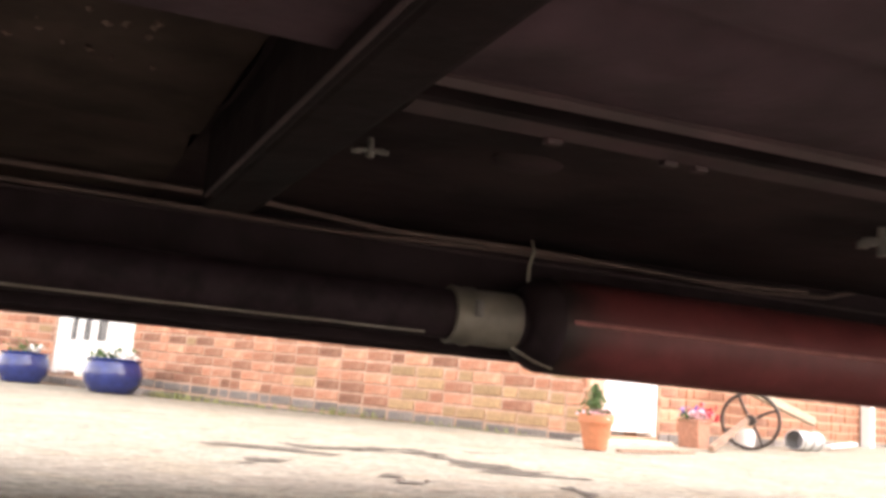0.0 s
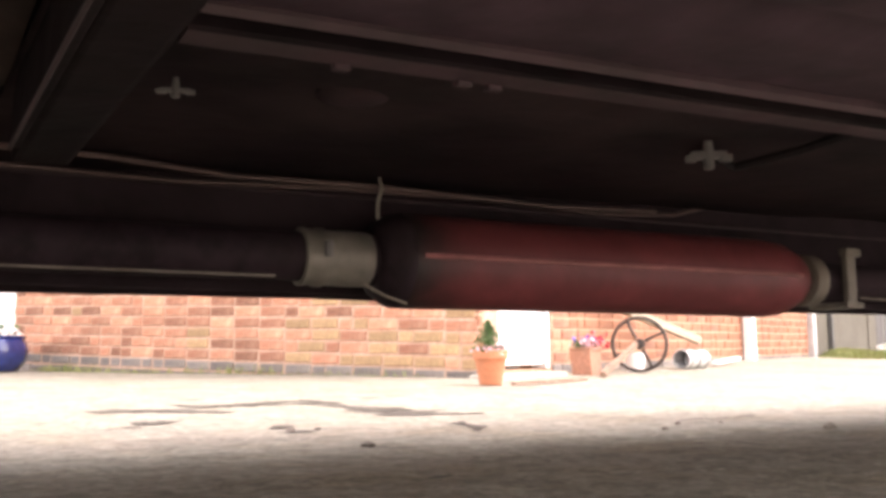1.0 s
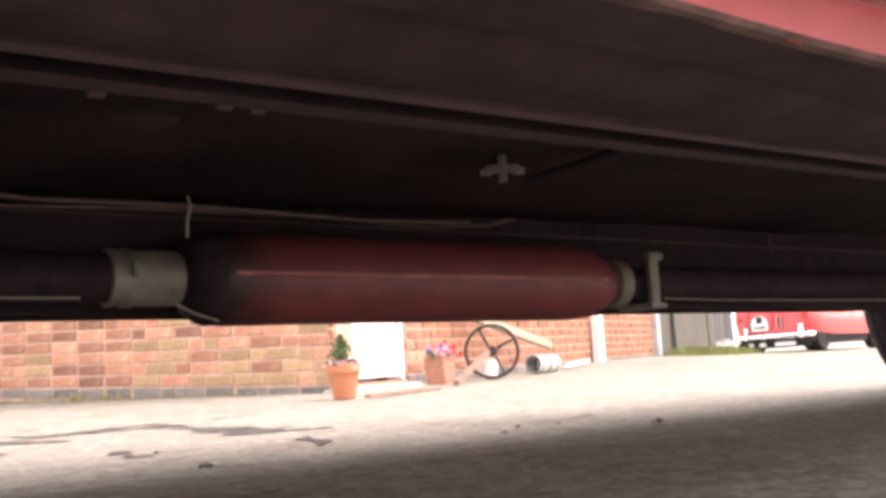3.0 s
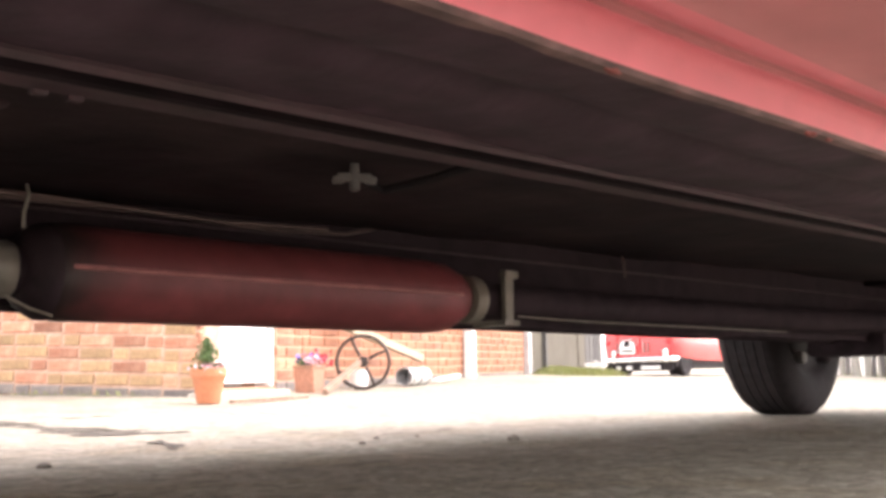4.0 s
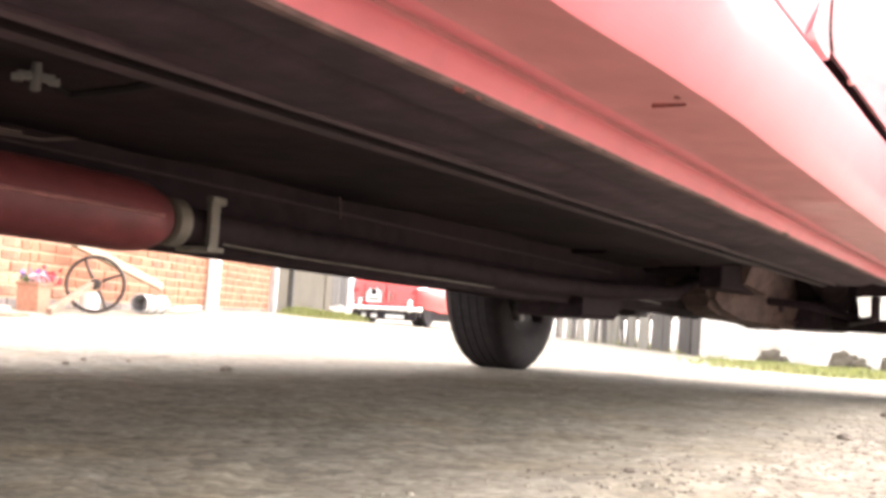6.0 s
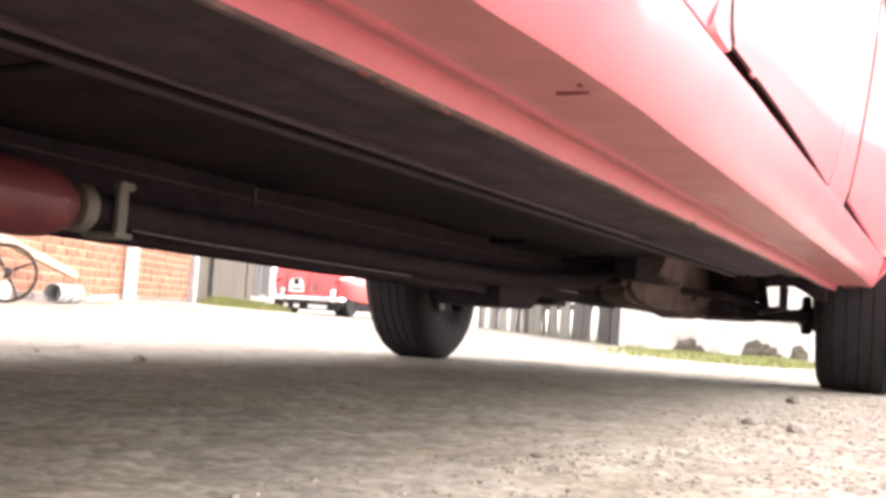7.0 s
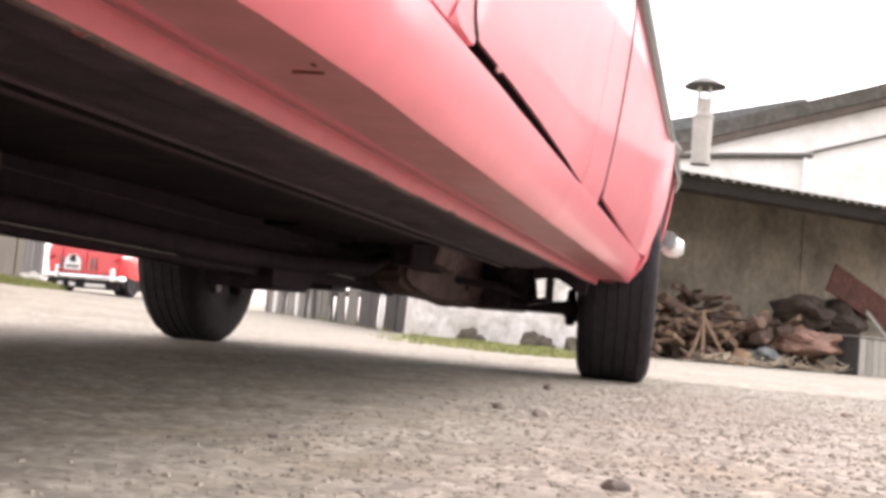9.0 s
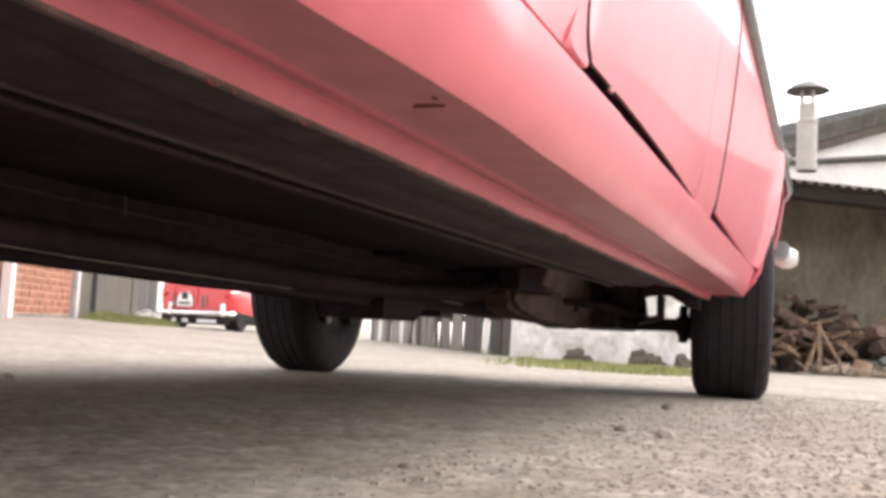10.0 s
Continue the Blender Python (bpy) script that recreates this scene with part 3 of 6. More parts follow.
        part("sill_pale_line", mirrored(bm), M["steel"], seal)
    # black sheet added behind the shut lines, so their gaps read as shade
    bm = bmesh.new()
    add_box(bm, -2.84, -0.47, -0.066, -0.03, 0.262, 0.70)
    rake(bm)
    part("gap_backing", mirrored(bm) if side else bm, M["black_metal"], car)
    # rounded lip of the wheel arch, down to the sill's end
    pts = []
    for k in range(29):
        a = math.pi * (1.0 - k / 28)
        x, z = ARCH * math.cos(a), AXLE_Z + ARCH * math.sin(a)
        pts.append((x, skin_y(x, max(z, 0.3)) + 0.006, z))
    pts = [(-0.342, -0.052, 0.236 + 0.03 * side), (-0.350, -0.074, 0.262 + 0.02 * side)] + pts
    bm = rake(tube(pts, 0.0065, 8))
    part("wheel_arch_lip", mirrored(bm) if side else bm, M["paint"], car, smooth=True)
    # chrome waist strip
    pts = [(-2.8 + i * 0.06, skin_y(-2.8 + i * 0.06, 0.545) - 0.004, 0.545) for i in range(54)]
    bm = rake(tube(pts, 0.0105, 10))
    part("waist_strip", mirrored(bm) if side else bm, M["chrome"], car, "thin chrome waist strip", smooth=True)

# rusty lumps clinging to the sill's lower edge
for x, size in ((-2.486, 1.2), (-2.445, 0.5), (-2.336, 1.1), (-2.318, 0.6), (-2.247, 0.9), (-2.10, 0.7), (-1.90, 0.9), (-1.62, 0.8), (-1.33, 0.9), (-1.05, 0.8), (-0.74, 1.0)):
    bm = bmesh.new()
    bmesh.ops.create_icosphere(bm, subdivisions=2, radius=1)
    for v in bm.verts:
        v.co *= 1 + 0.4 * noise.noise(v.co * 1.7 + Vector((x * 9, 0, 0)))
        v.co = Vector((x + 0.0050 * size * v.co.x, 0.0405 + 0.0016 * size * v.co.y, 0.2219 + 0.0014 * size * v.co.z))
    part("seam_lump", rake(bm), M["chip"], car, smooth=True)
# small scars on the near sill
part("paint_chip", rake(add_box(bmesh.new(), -0.372, -0.352, -0.020, 0.004, 0.2225, 0.2285, 0.001)), M["chip"], car, "rust eating through the sill's front end")
for x0, x1, y0, y1 in ((-2.2292, -2.2276, -0.0365, -0.0175), (-2.2475, -2.2435, -0.0385, -0.0360), (-0.505, -0.490, -0.036, -0.034)):
    bm = bmesh.new()
    add_box(bm, x0, x1, y0, y1, 0.2322, 0.2352, 0.0004)
    part("paint_chip", rake(bm), M["chip"], car, "rusty scratch through the sill paint")
bm = lathe([(0.0012, -0.005), (0.002, -0.003), (0.002, 0.003), (0.0012, 0.005)], 12, pose(-2.005, -0.081, 0.2945, 0, 90, 0))
part("door_stop", rake(bm), M["seam"], car, "small rubber door buffer")

# upper body, closed
bm = bmesh.new()
rings = []
for i in range(41):
    x = -3.82 + 4.44 * i / 40
    ring = []
    for k in range(13):
        u = k / 12
        y0, y1 = skin_y(x, 0.79) + 0.006, TRACK - skin_y(x, 0.79) - 0.006
        ring.append(bm.verts.new((x, y0 + (y1 - y0) * u, 0.788 + 0.07 * math.sin(math.pi * u) ** 0.8)))
    rings.append(ring)
for a, b in zip(rings, rings[1:]):
    for k in range(12):
        bm.faces.new((a[k], b[k], b[k + 1], a[k + 1]))
part("upper_body", rake(bm), M["paint"], car, smooth=True)
bm = bmesh.new()
add_prism(bm, [(-3.3, 0.84), (-1.35, 0.84), (-1.75, 1.16), (-2.75, 1.18)], 0.16, TRACK - 0.16)
bmesh.ops.bevel(bm, geom=list(bm.edges), offset=0.05, segments=3, affect="EDGES")
part("cabin_glass", bm, M["glass"], car, smooth=True)
bm = bmesh.new()
add_prism(bm, [(-2.8, 1.17), (-1.72, 1.155), (-1.8, 1.2), (-2.7, 1.215)], 0.14, TRACK - 0.14)
bmesh.ops.bevel(bm, geom=list(bm.edges), offset=0.015, segments=2, affect="EDGES")
part("roof", bm, M["paint"], car, smooth=True)
part("nose_panel", rake(add_box(bmesh.new(), 0.59, 0.62, 0.12, TRACK - 0.12, 0.40, 0.80, 0.01)), M["paint"], car)
part("tail_panel", rake(add_box(bmesh.new(), -3.82, -3.79, 0.06, TRACK - 0.06, 0.38, 0.80, 0.01)), M["paint"], car)
bm = tube([(0.38, -0.09, 0.43), (0.50, -0.085, 0.432), (0.60, 0.0, 0.435), (0.66, 0.25, 0.435), (0.68, 0.62, 0.435), (0.66, 1.0, 0.435), (0.60, 1.245, 0.435), (0.50, 1.33, 0.432), (0.38, 1.335, 0.43)], 0.026, 12)
bumper = part("bumper", bm, M["chrome"], car, "chrome front bumper", smooth=True)
bm = lathe([(0.004, -0.05), (0.03, -0.045), (0.044, -0.02), (0.044, 0.015), (0.03, 0.04), (0.004, 0.045)], 20, pose(0.505, -0.102, 0.418, 90, 0, 8) @ Matrix.Scale(0.72, 4))
part("side_lamp", bm, M["lamp"], bumper, "white side lamp lens", smooth=True)

# ---- underside ----
def floor_sheet(y0, y1, z, x0, x1, seed, mat=M["underseal"]):
    bm = bmesh.new()
    nx, ny = 90, 14
    up = []
    for j in range(ny + 1):
        row = []
        for i in range(nx + 1):
            x, y = x0 + (x1 - x0) * i / nx, y0 + (y1 - y0) * j / ny
            d = 0.004 * noise.noise(Vector((x * 5, y * 7, seed))) + 0.0016 * noise.noise(Vector((x * 22, y * 22, seed)))
            swage = 0.006 * max(0.0, 1 - abs(((y - y0) * 9) % 1 - 0.5) * 7)
            row.append(bm.verts.new((x, y, z + d + swage)))
        up.append(row)
    for j in range(ny):
        for i in range(nx):
            bm.faces.new((up[j][i], up[j + 1][i], up[j + 1][i + 1], up[j][i + 1]))
    top = [[bm.verts.new((x, y, z + 0.03)) for x in (x0, x1)] for y in (y0, y1)]
    bm.faces.new((top[0][0], top[0][1], top[1][1], top[1][0]))
    return part("floor_pan", rake(bm), mat, car, "dirty dark undersealed floor", smooth=True)


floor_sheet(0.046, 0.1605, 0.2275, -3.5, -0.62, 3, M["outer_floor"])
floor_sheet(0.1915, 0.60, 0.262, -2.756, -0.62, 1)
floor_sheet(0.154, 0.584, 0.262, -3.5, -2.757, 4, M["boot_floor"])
# far half takes the darker chassis black; the outer strip is lighter
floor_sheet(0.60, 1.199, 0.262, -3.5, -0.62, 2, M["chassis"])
for side in (0, 1):
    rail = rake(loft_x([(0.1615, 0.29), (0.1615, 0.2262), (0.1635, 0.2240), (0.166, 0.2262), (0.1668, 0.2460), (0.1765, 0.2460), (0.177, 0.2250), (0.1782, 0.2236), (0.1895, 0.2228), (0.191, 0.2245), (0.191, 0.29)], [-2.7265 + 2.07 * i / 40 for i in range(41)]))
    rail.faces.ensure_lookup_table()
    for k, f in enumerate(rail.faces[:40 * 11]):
        # recess web faces take the black, for the shade inside the groove
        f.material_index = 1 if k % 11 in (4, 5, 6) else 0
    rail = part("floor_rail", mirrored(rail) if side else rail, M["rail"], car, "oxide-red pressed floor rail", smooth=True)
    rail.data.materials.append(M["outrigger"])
    bm = rake(add_box(bmesh.new(), -2.753, -2.727, 0.05, 0.398, 0.246 if side else 0.2225, 0.27, 0.003))
    outrigger = part("outrigger", mirrored(bm) if side else bm, M["outrigger"], car, "black box-section outrigger")
    bm = bmesh.new()
    add_box(bm, -2.7575, -2.7535, 0.05, 0.355, 0.244 if side else 0.2205, 0.262 if side else 0.245, 0.0012)
    rake(bm)
    part("flange", mirrored(bm) if side else bm, M["outrigger"], outrigger)
    bm = rake(tube([(-2.7577, 0.05, 0.2455 if side else 0.2208), (-2.7577, 0.355, 0.2455 if side else 0.2208)], 0.0010, 6))
    part("flange_edge", mirrored(bm) if side else bm, M["rail"], outrigger, "thin lighter line on the flange edge")
    for x in (-2.672, -2.625, -2.612):
        bm = rake(add_box(bmesh.new(), x - 0.003, x + 0.003, 0.188, 0.1925, 0.2210, 0.226, 0.001))
        part("weld_tab", mirrored(bm) if side else bm, M["rail"], rail)
    bm = loft_x([(0.584, 0.30), (0.584, 0.1765), (0.587, 0.1735), (0.590, 0.1735), (0.590, 0.1645), (0.593, 0.1640), (0.596, 0.1645), (0.597, 0.1735), (0.618, 0.1735), (0.621, 0.1765), (0.621, 0.30)], [-3.7 + 0.05 * i for i in range(75)])
    for v in bm.verts:
        u = min(1.0, max(0.0, (v.co.x + 1.0) / 0.5))
        v.co.z += 0.014 * u * u * (3 - 2 * u)
        v.co.z += 0.0012 * noise.noise(Vector((v.co.x * 7, v.co.y * 9, side)))
    main_rail = part("chassis_rail", mirrored(bm) if side else bm, M["chassis_rail"], car, "black box-section main chassis rail with a lower flange", smooth=True)
    bm = tube([(-3.6, 0.5832, 0.2385), (-2.6, 0.5832, 0.2395), (-1.6, 0.5832, 0.2400), (-0.8, 0.5832, 0.2420)], 0.0016, 6)
    part("rail_seam", mirrored(bm) if side else bm, M["rail"], main_rail, "thin seam along the chassis rail")
    for x, z in ((-1.655, 0.205), (-1.612, 0.206)):
        bm = lathe([(0.004, 0.0), (0.007, 0.001), (0.007, 0.006), (0.004, 0.008)], 6, pose(x, 0.5843, z, 90, 0, 0))
        part("rail_bolt", mirrored(bm) if side else bm, M["rail"], main_rail)
    # inner wheel-arch and bulkhead plates
    bm = rake(add_box(bmesh.new(), -0.66, -0.63, 0.0, 0.52, 0.262, 0.72, 0.006))
    part("bulkhead", mirrored(bm) if side else bm, M["underseal"], car)
    bm = bmesh.new()
    for k in range(12):
        a0, a1 = math.pi * k / 12, math.pi * (k + 1) / 12
        v = [bm.verts.new(((ARCH + 0.03) * math.cos(a), y, AXLE_Z + (ARCH + 0.03) * math.sin(a))) for a, y in ((a0, -0.06), (a1, -0.06), (a1, 0.13), (a0, 0.13))]
        bm.faces.new(v)
    rake(bm)
    part("wheel_arch", mirrored(bm) if side else bm, M["underseal"], car, smooth=True)
    bm = rake(add_box(bmesh.new(), -0.62, 0.56, 0.40, 0.45, 0.215, 0.29, 0.006))
    part("chassis_leg", mirrored(bm) if side else bm, M["black_metal"], car)
    # double wishbones, upright and spring
    bm = bmesh.new()
    add_tube(bm, [(0.01, 0.11, 0.182), (-0.05, 0.26, 0.186), (-0.14, 0.42, 0.205)], 0.014, 8)
    add_tube(bm, [(0.01, 0.11, 0.182), (0.06, 0.26, 0.186), (0.14, 0.42, 0.205)], 0.014, 8)
    add_box(bm, -0.05, 0.06, 0.115, 0.43, 0.166, 0.198, 0.006)
    if not side:
        add_box(bm, -0.15, 0.15, 0.285, 0.43, 0.164, 0.235, 0.01)
        add_box(bm, -0.10, 0.12, 0.265, 0.40, 0.236, 0.42, 0.01)
    if side:
        add_box(bm, -0.12, 0.12, 0.14, 0.46, 0.190, 0.248, 0.008)
    for v in bm.verts:
        v.co.z += 0.014 * side
    arm = part("lower_wishbone", mirrored(bm) if side else bm, M["black_metal"], car, smooth=True)
    bm = bmesh.new()
    add_tube(bm, [(0.0, 0.12, 0.43), (-0.09, 0.36, 0.43)], 0.011, 8)
    add_tube(bm, [(0.0, 0.12, 0.43), (0.09, 0.36, 0.43)], 0.011, 8)
    part("upper_wishbone", mirrored(bm) if side else bm, M["black_metal"], car, smooth=True)
    bm = lathe([(0.012, 0.145), (0.02, 0.15), (0.022, 0.17), (0.017, 0.19), (0.017, 0.24), (0.03, 0.27), (0.03, 0.31), (0.016, 0.34), (0.014, 0.44), (0.02, 0.45)], 14, pose(0.0, 0.105, 0))
    part("steering_upright", mirrored(bm) if side else bm, M["black_metal"], car, smooth=True)
    pts = [(0.0 + 0.045 * math.cos(a), 0.255 + 0.045 * math.sin(a) + 0.05 * k / 70, 0.285 + 0.22 * k / 70) for k in range(71) for a in [k * 0.62]]
    bm = tube(pts, 0.0065, 6)
    part("coil_spring", mirrored(bm) if side else bm, M["black_metal"], car, smooth=True)
    bm = lathe([(0.012, 0.19), (0.014, 0.2), (0.014, 0.35), (0.012, 0.36), (0.012, 0.5)], 12, pose(0, 0.215, 0, -8, 0, 0))
    part("damper", mirrored(bm) if side else bm, M["black_metal"], car, smooth=True)
    if side:
        bm = tube([(0.13, 0.13, 0.245), (0.14, 0.35, 0.25), (0.14, 0.62, 0.25)], 0.009, 8)
        part("track_rod", mirrored(bm), M["black_metal"], car, smooth=True)
    bm = lathe([(0.006, -0.008), (0.011, -0.007), (0.012, 0.006), (0.007, 0.012)], 10, pose(-0.093, 0.085, 0.161, 90, 0, 0) @ Matrix.Scale(1.5, 4))
    part("trunnion_nut", mirrored(bm) if side else bm, M["bright_steel"], arm)
bm = lathe([(0.007, 0.136), (0.013, 0.139), (0.015, 0.158), (0.023, 0.164), (0.025, 0.182), (0.022, 0.200), (0.013, 0.206), (0.011, 0.232), (0.006, 0.236)], 16, pose(0.004, 0.136, 0))
part("ball_joint", bm, M["black_metal"], car, "greasy black ball joint", smooth=True)
bm = bmesh.new()
add_prism(bm, [(0.166, 0.275), (0.166, 0.229), (0.154, 0.232), (0.108, 0.234), (0.086, 0.221), (0.063, 0.207), (0.042, 0.204), (0.036, 0.275)], -0.008, 0.008, pose(-0.425, 0, 0, 0, 0, 90))
part("arch_flange", bm, M["black_metal"], car, "dark folded flange behind the sill's end")
# brake backing, hose and drop link by the near front wheel
for k, (x, y, z, s) in enumerate([(-0.06, 0.26, 0.30, 0.045), (-0.10, 0.265, 0.25, 0.04), (-0.16, 0.28, 0.28, 0.045), (0.0, 0.235, 0.285, 0.028)]):
    bm = bmesh.new()
    r = bmesh.ops.create_icosphere(bm, subdivisions=2, radius=s)
    for v in r["verts"]:
        v.co *= 1 + 0.4 * noise.noise(v.co * 22 + Vector((k, 0, 0)))
        v.co += Vector((x, y, z))
    part("hub_casting", bm, M["black_metal"], car, "oily black casting by the front hub", smooth=True)
bm = bmesh.new()
add_box(bm, -0.302, -0.284, 0.14, 0.158, 0.188, 0.232, 0.003)
add_lathe(bm, [(0.004, 0.0), (0.011, 0.002), (0.011, 0.012), (0.004, 0.016)], 8, pose(-0.293, 0.149, 0.226))
part("drop_link", bm, M["black_metal"], car, smooth=True)
part("drop_link_arm", tube([(-0.293, 0.149, 0.19), (-0.2, 0.2, 0.185), (-0.06, 0.24, 0.185)], 0.008, 8), M["black_metal"], car, smooth=True)
part("anti_roll_bar", tube([(-0.02, 0.2, 0.19), (-0.25, 0.3, 0.215), (-0.3, 0.42, 0.225), (-0.3, 0.83, 0.225), (-0.25, 0.945, 0.215), (-0.02, 1.045, 0.19)], 0.009, 8), M["black_metal"], car, smooth=True)
part("cross_member", box(-0.10, 0.10, 0.40, 0.85, 0.225, 0.285, 0.01), M["chassis"], car)
# gearbox and sump
bm = loft_x([(0.40, 0.30), (0.385, 0.24), (0.40, 0.2), (0.45, 0.182), (0.56, 0.182), (0.60, 0.2), (0.62, 0.24), (0.62, 0.30)], [-0.46 + 0.061 * i for i in range(10)])
for v in bm.verts:
    u = (v.co.x + 0.46) / 0.55
    v.co.z += 0.05 * (1 - u) - 0.012 * math.exp(-((u - 0.75) / 0.2) ** 2) + 0.004 * noise.noise(v.co * 18)
    v.co.y += -0.035 * u
sump = part("sump", bm, M["sump"], car, "rust-brown engine sump", smooth=True)
bm = lathe([(0.008, 0.0), (0.014, 0.0), (0.014, 0.014), (0.008, 0.016)], 6, pose(-0.1, 0.47, 0.158))
part("drain_plug", bm, M["steel"], sump)
bm = bmesh.new()
add_prism(bm, [(-0.05, 0.208), (-0.01, 0.177), (0.07, 0.171), (0.156, 0.166), (0.233, 0.154), (0.29, 0.160), (0.38, 0.166), (0.476, 0.169), (0.462, 0.196), (0.40, 0.212), (0.334, 0.230), (0.20, 0.252), (0.07, 0.274), (-0.03, 0.262)], 0.0, 0.10)
bmesh.ops.bevel(bm, geom=list(bm.edges), offset=0.016, segments=3, affect="EDGES")
bmesh.ops.triangulate(bm, faces=[f for f in bm.faces if len(f.verts) > 4])
bmesh.ops.subdivide_edges(bm, edges=[e for e in bm.edges if e.calc_length() > 0.03], cuts=2, use_grid_fill=True)
for v in bm.verts:
    v.co += Vector((0, 1, 0.6)) * 0.006 * noise.noise(v.co * 16) + Vector((0, 0.02 * math.exp(-((v.co.x - 0.3) / 0.06) ** 2) * (v.co.y < 0.05), 0))
bmesh.ops.transform(bm, verts=bm.verts, matrix=pose(-0.45, 0.45, 0, 0, 0, math.degrees(math.atan2(-0.165, 0.45))))
casing = part("front_casing", bm, M["sump"], car, "rust-brown casting beside the engine", smooth=True)
part("casing_bolt", lathe([(0.005, 0.0), (0.009, 0.001), (0.009, 0.007), (0.005, 0.009)], 6, pose(-0.27, 0.365, 0.205, 90, 0, -20)), M["rail"], casing)
bm = loft_x([(0.56, 0.20), (0.56, 0.150), (0.566, 0.143), (0.694, 0.143), (0.70, 0.150), (0.70, 0.20)], [-0.99, -0.985, -0.82, -0.79])
for v in bm.verts:
    v.co.z += 0.018 * max(0.0, (v.co.x + 0.82) / 0.03) + 0.003 * noise.noise(v.co * 25)
part("gearbox_mount", bm, M["black_metal"], car, "black gearbox mounting bracket")
# bright thin tubes painted in as highlights on the rail's side
for a, b in (((-1.05, 0.5815, 0.199), (-0.93, 0.5815, 0.198)), ((-0.86, 0.5815, 0.199), (-0.50, 0.5815, 0.1955))):
    part("rail_glint", tube([a, b], 0.0022, 6), M["bright_steel"], car, "pale streak standing for a highlight on the chassis rail")
bm = loft_x([(0.50, 0.35), (0.49, 0.285), (0.52, 0.262), (0.72, 0.262), (0.75, 0.285), (0.74, 0.35)], [-1.0, -0.9, -0.8, -0.75, -0.7])
part("gearbox", bm, M["chassis"], car, smooth=True)
part("engine_block", box(-0.62, 0.18, 0.46, 0.80, 0.26, 0.62, 0.02), M["chassis"], car)
bm = tube([(-3.6, 0.66, 0.27), (-1.5, 0.64, 0.272)], 0.024, 14)
part("propeller_shaft", bm, M["chassis"], car, smooth=True)

# exhaust: black pipe, pale collar, dark red silencer
EX_Y, EX_Z = 0.545, 0.1865
bm = tube([(-3.9, EX_Y - 0.02, EX_Z + 0.0)] + [(-3.4 + 0.2 * i, EX_Y, EX_Z) for i in range(7)] + [(-2.04, EX_Y, EX_Z)], 0.0180, 18)
front_bm = tube([(-2.04, EX_Y, EX_Z), (-1.99, EX_Y + 0.002, EX_Z + 0.001), (-1.9, EX_Y + 0.014, EX_Z + 0.002), (-1.8, EX_Y + 0.019, EX_Z + 0.003), (-1.2, EX_Y + 0.019, EX_Z + 0.006), (-0.9, EX_Y + 0.012, EX_Z + 0.012), (-0.6, EX_Y - 0.03, EX_Z + 0.03), (-0.4, EX_Y - 0.03, 0.28)], 0.0175, 18)
exhaust = part("exhaust_pipe", bm, M["black_metal"], car, "sooty black exhaust pipe", smooth=True)
part("front_pipe", front_bm, M["chassis_rail"], exhaust, smooth=True)
bm = bmesh.new()
prof = []
R = 0.0355
for x, r in ((-2.490, 0.021), (-2.487, 0.024), (-2.476, 0.0325), (-2.466, R), (-2.40, R), (-2.2, R), (-2.105, R), (-2.082, 0.0335), (-2.064, 0.027), (-2.055, 0.0215)):
    prof.append((r, x))
add_lathe(bm, prof, 36, pose(0, EX_Y, EX_Z, 0, 90, 0))
for v in bm.verts:
    v.co.z += 0.0006 * noise.noise(v.co * 30)
cap_bm = lathe([(0.0212, -2.4925), (0.0275, -2.490), (0.0335, -2.481), (0.0352, -2.476), (0.0352, -2.472), (0.033, -2.471)], 36, pose(0, EX_Y, EX_Z, 0, 90, 0))
silencer = part("silencer", bm, M["silencer"], exhaust, "dark red painted silencer with a raised seam", smooth=True)
bm = tube([(-2.466, EX_Y - R + 0.001, EX_Z + 0.001), (-2.45, EX_Y - R - 0.0004, EX_Z + 0.001), (-2.10, EX_Y - R - 0.0004, EX_Z + 0.001), (-2.08, EX_Y - R + 0.002, EX_Z + 0.001)], 0.0019, 8)
# seam is a lighter red than the silencer: its highlight is painted in
part("seam", bm, M["seam"], silencer, "raised seam, its highlight in a lighter red")
part("end_cap", cap_bm, M["black_metal"], silencer, "sooty black end cap", smooth=True)
bm = lathe([(0.0192, -2.550), (0.0208, -2.549), (0.0198, -2.541), (0.0214, -2.537), (0.0214, -2.533), (0.0199, -2.530), (0.0206, -2.515), (0.0200, -2.500), (0.0190, -2.497)], 30, pose(0, EX_Y, EX_Z, 0, 90, 0))
for v in bm.verts:
    v.co.z += 0.0008 * noise.noise(v.co * 60)
collar = part("collar", bm, M["steel"], exhaust, "pale grey heat-stained pipe collar", smooth=True)
bm = lathe([(0.002, -0.006), (0.0035, -0.005), (0.0035, 0.005), (0.002, 0.006)], 8, pose(-2.535, EX_Y - 0.0222, EX_Z + 0.004, 0, 0, 0))
part("clamp_bolt", bm, M["bright_steel"], collar)
bm = lathe([(0.0215, -2.050), (0.0245, -2.048), (0.0245, -2.033), (0.0215, -2.031)], 28, pose(0, EX_Y, EX_Z, 0, 90, 0))
part("clamp", bm, M["steel"], exhaust, "dull steel pipe clamp", smooth=True)
bm = bmesh.new()
add_box(bm, -2.011, -1.998, EX_Y - 0.026, EX_Y - 0.019, 0.163, 0.214, 0.002)
add_box(bm, -2.014, -1.990, EX_Y - 0.027, EX_Y + 0.02, 0.160, 0.166, 0.002)
add_box(bm, -2.010, -1.991, EX_Y - 0.027, EX_Y - 0.016, 0.209, 0.217, 0.002)
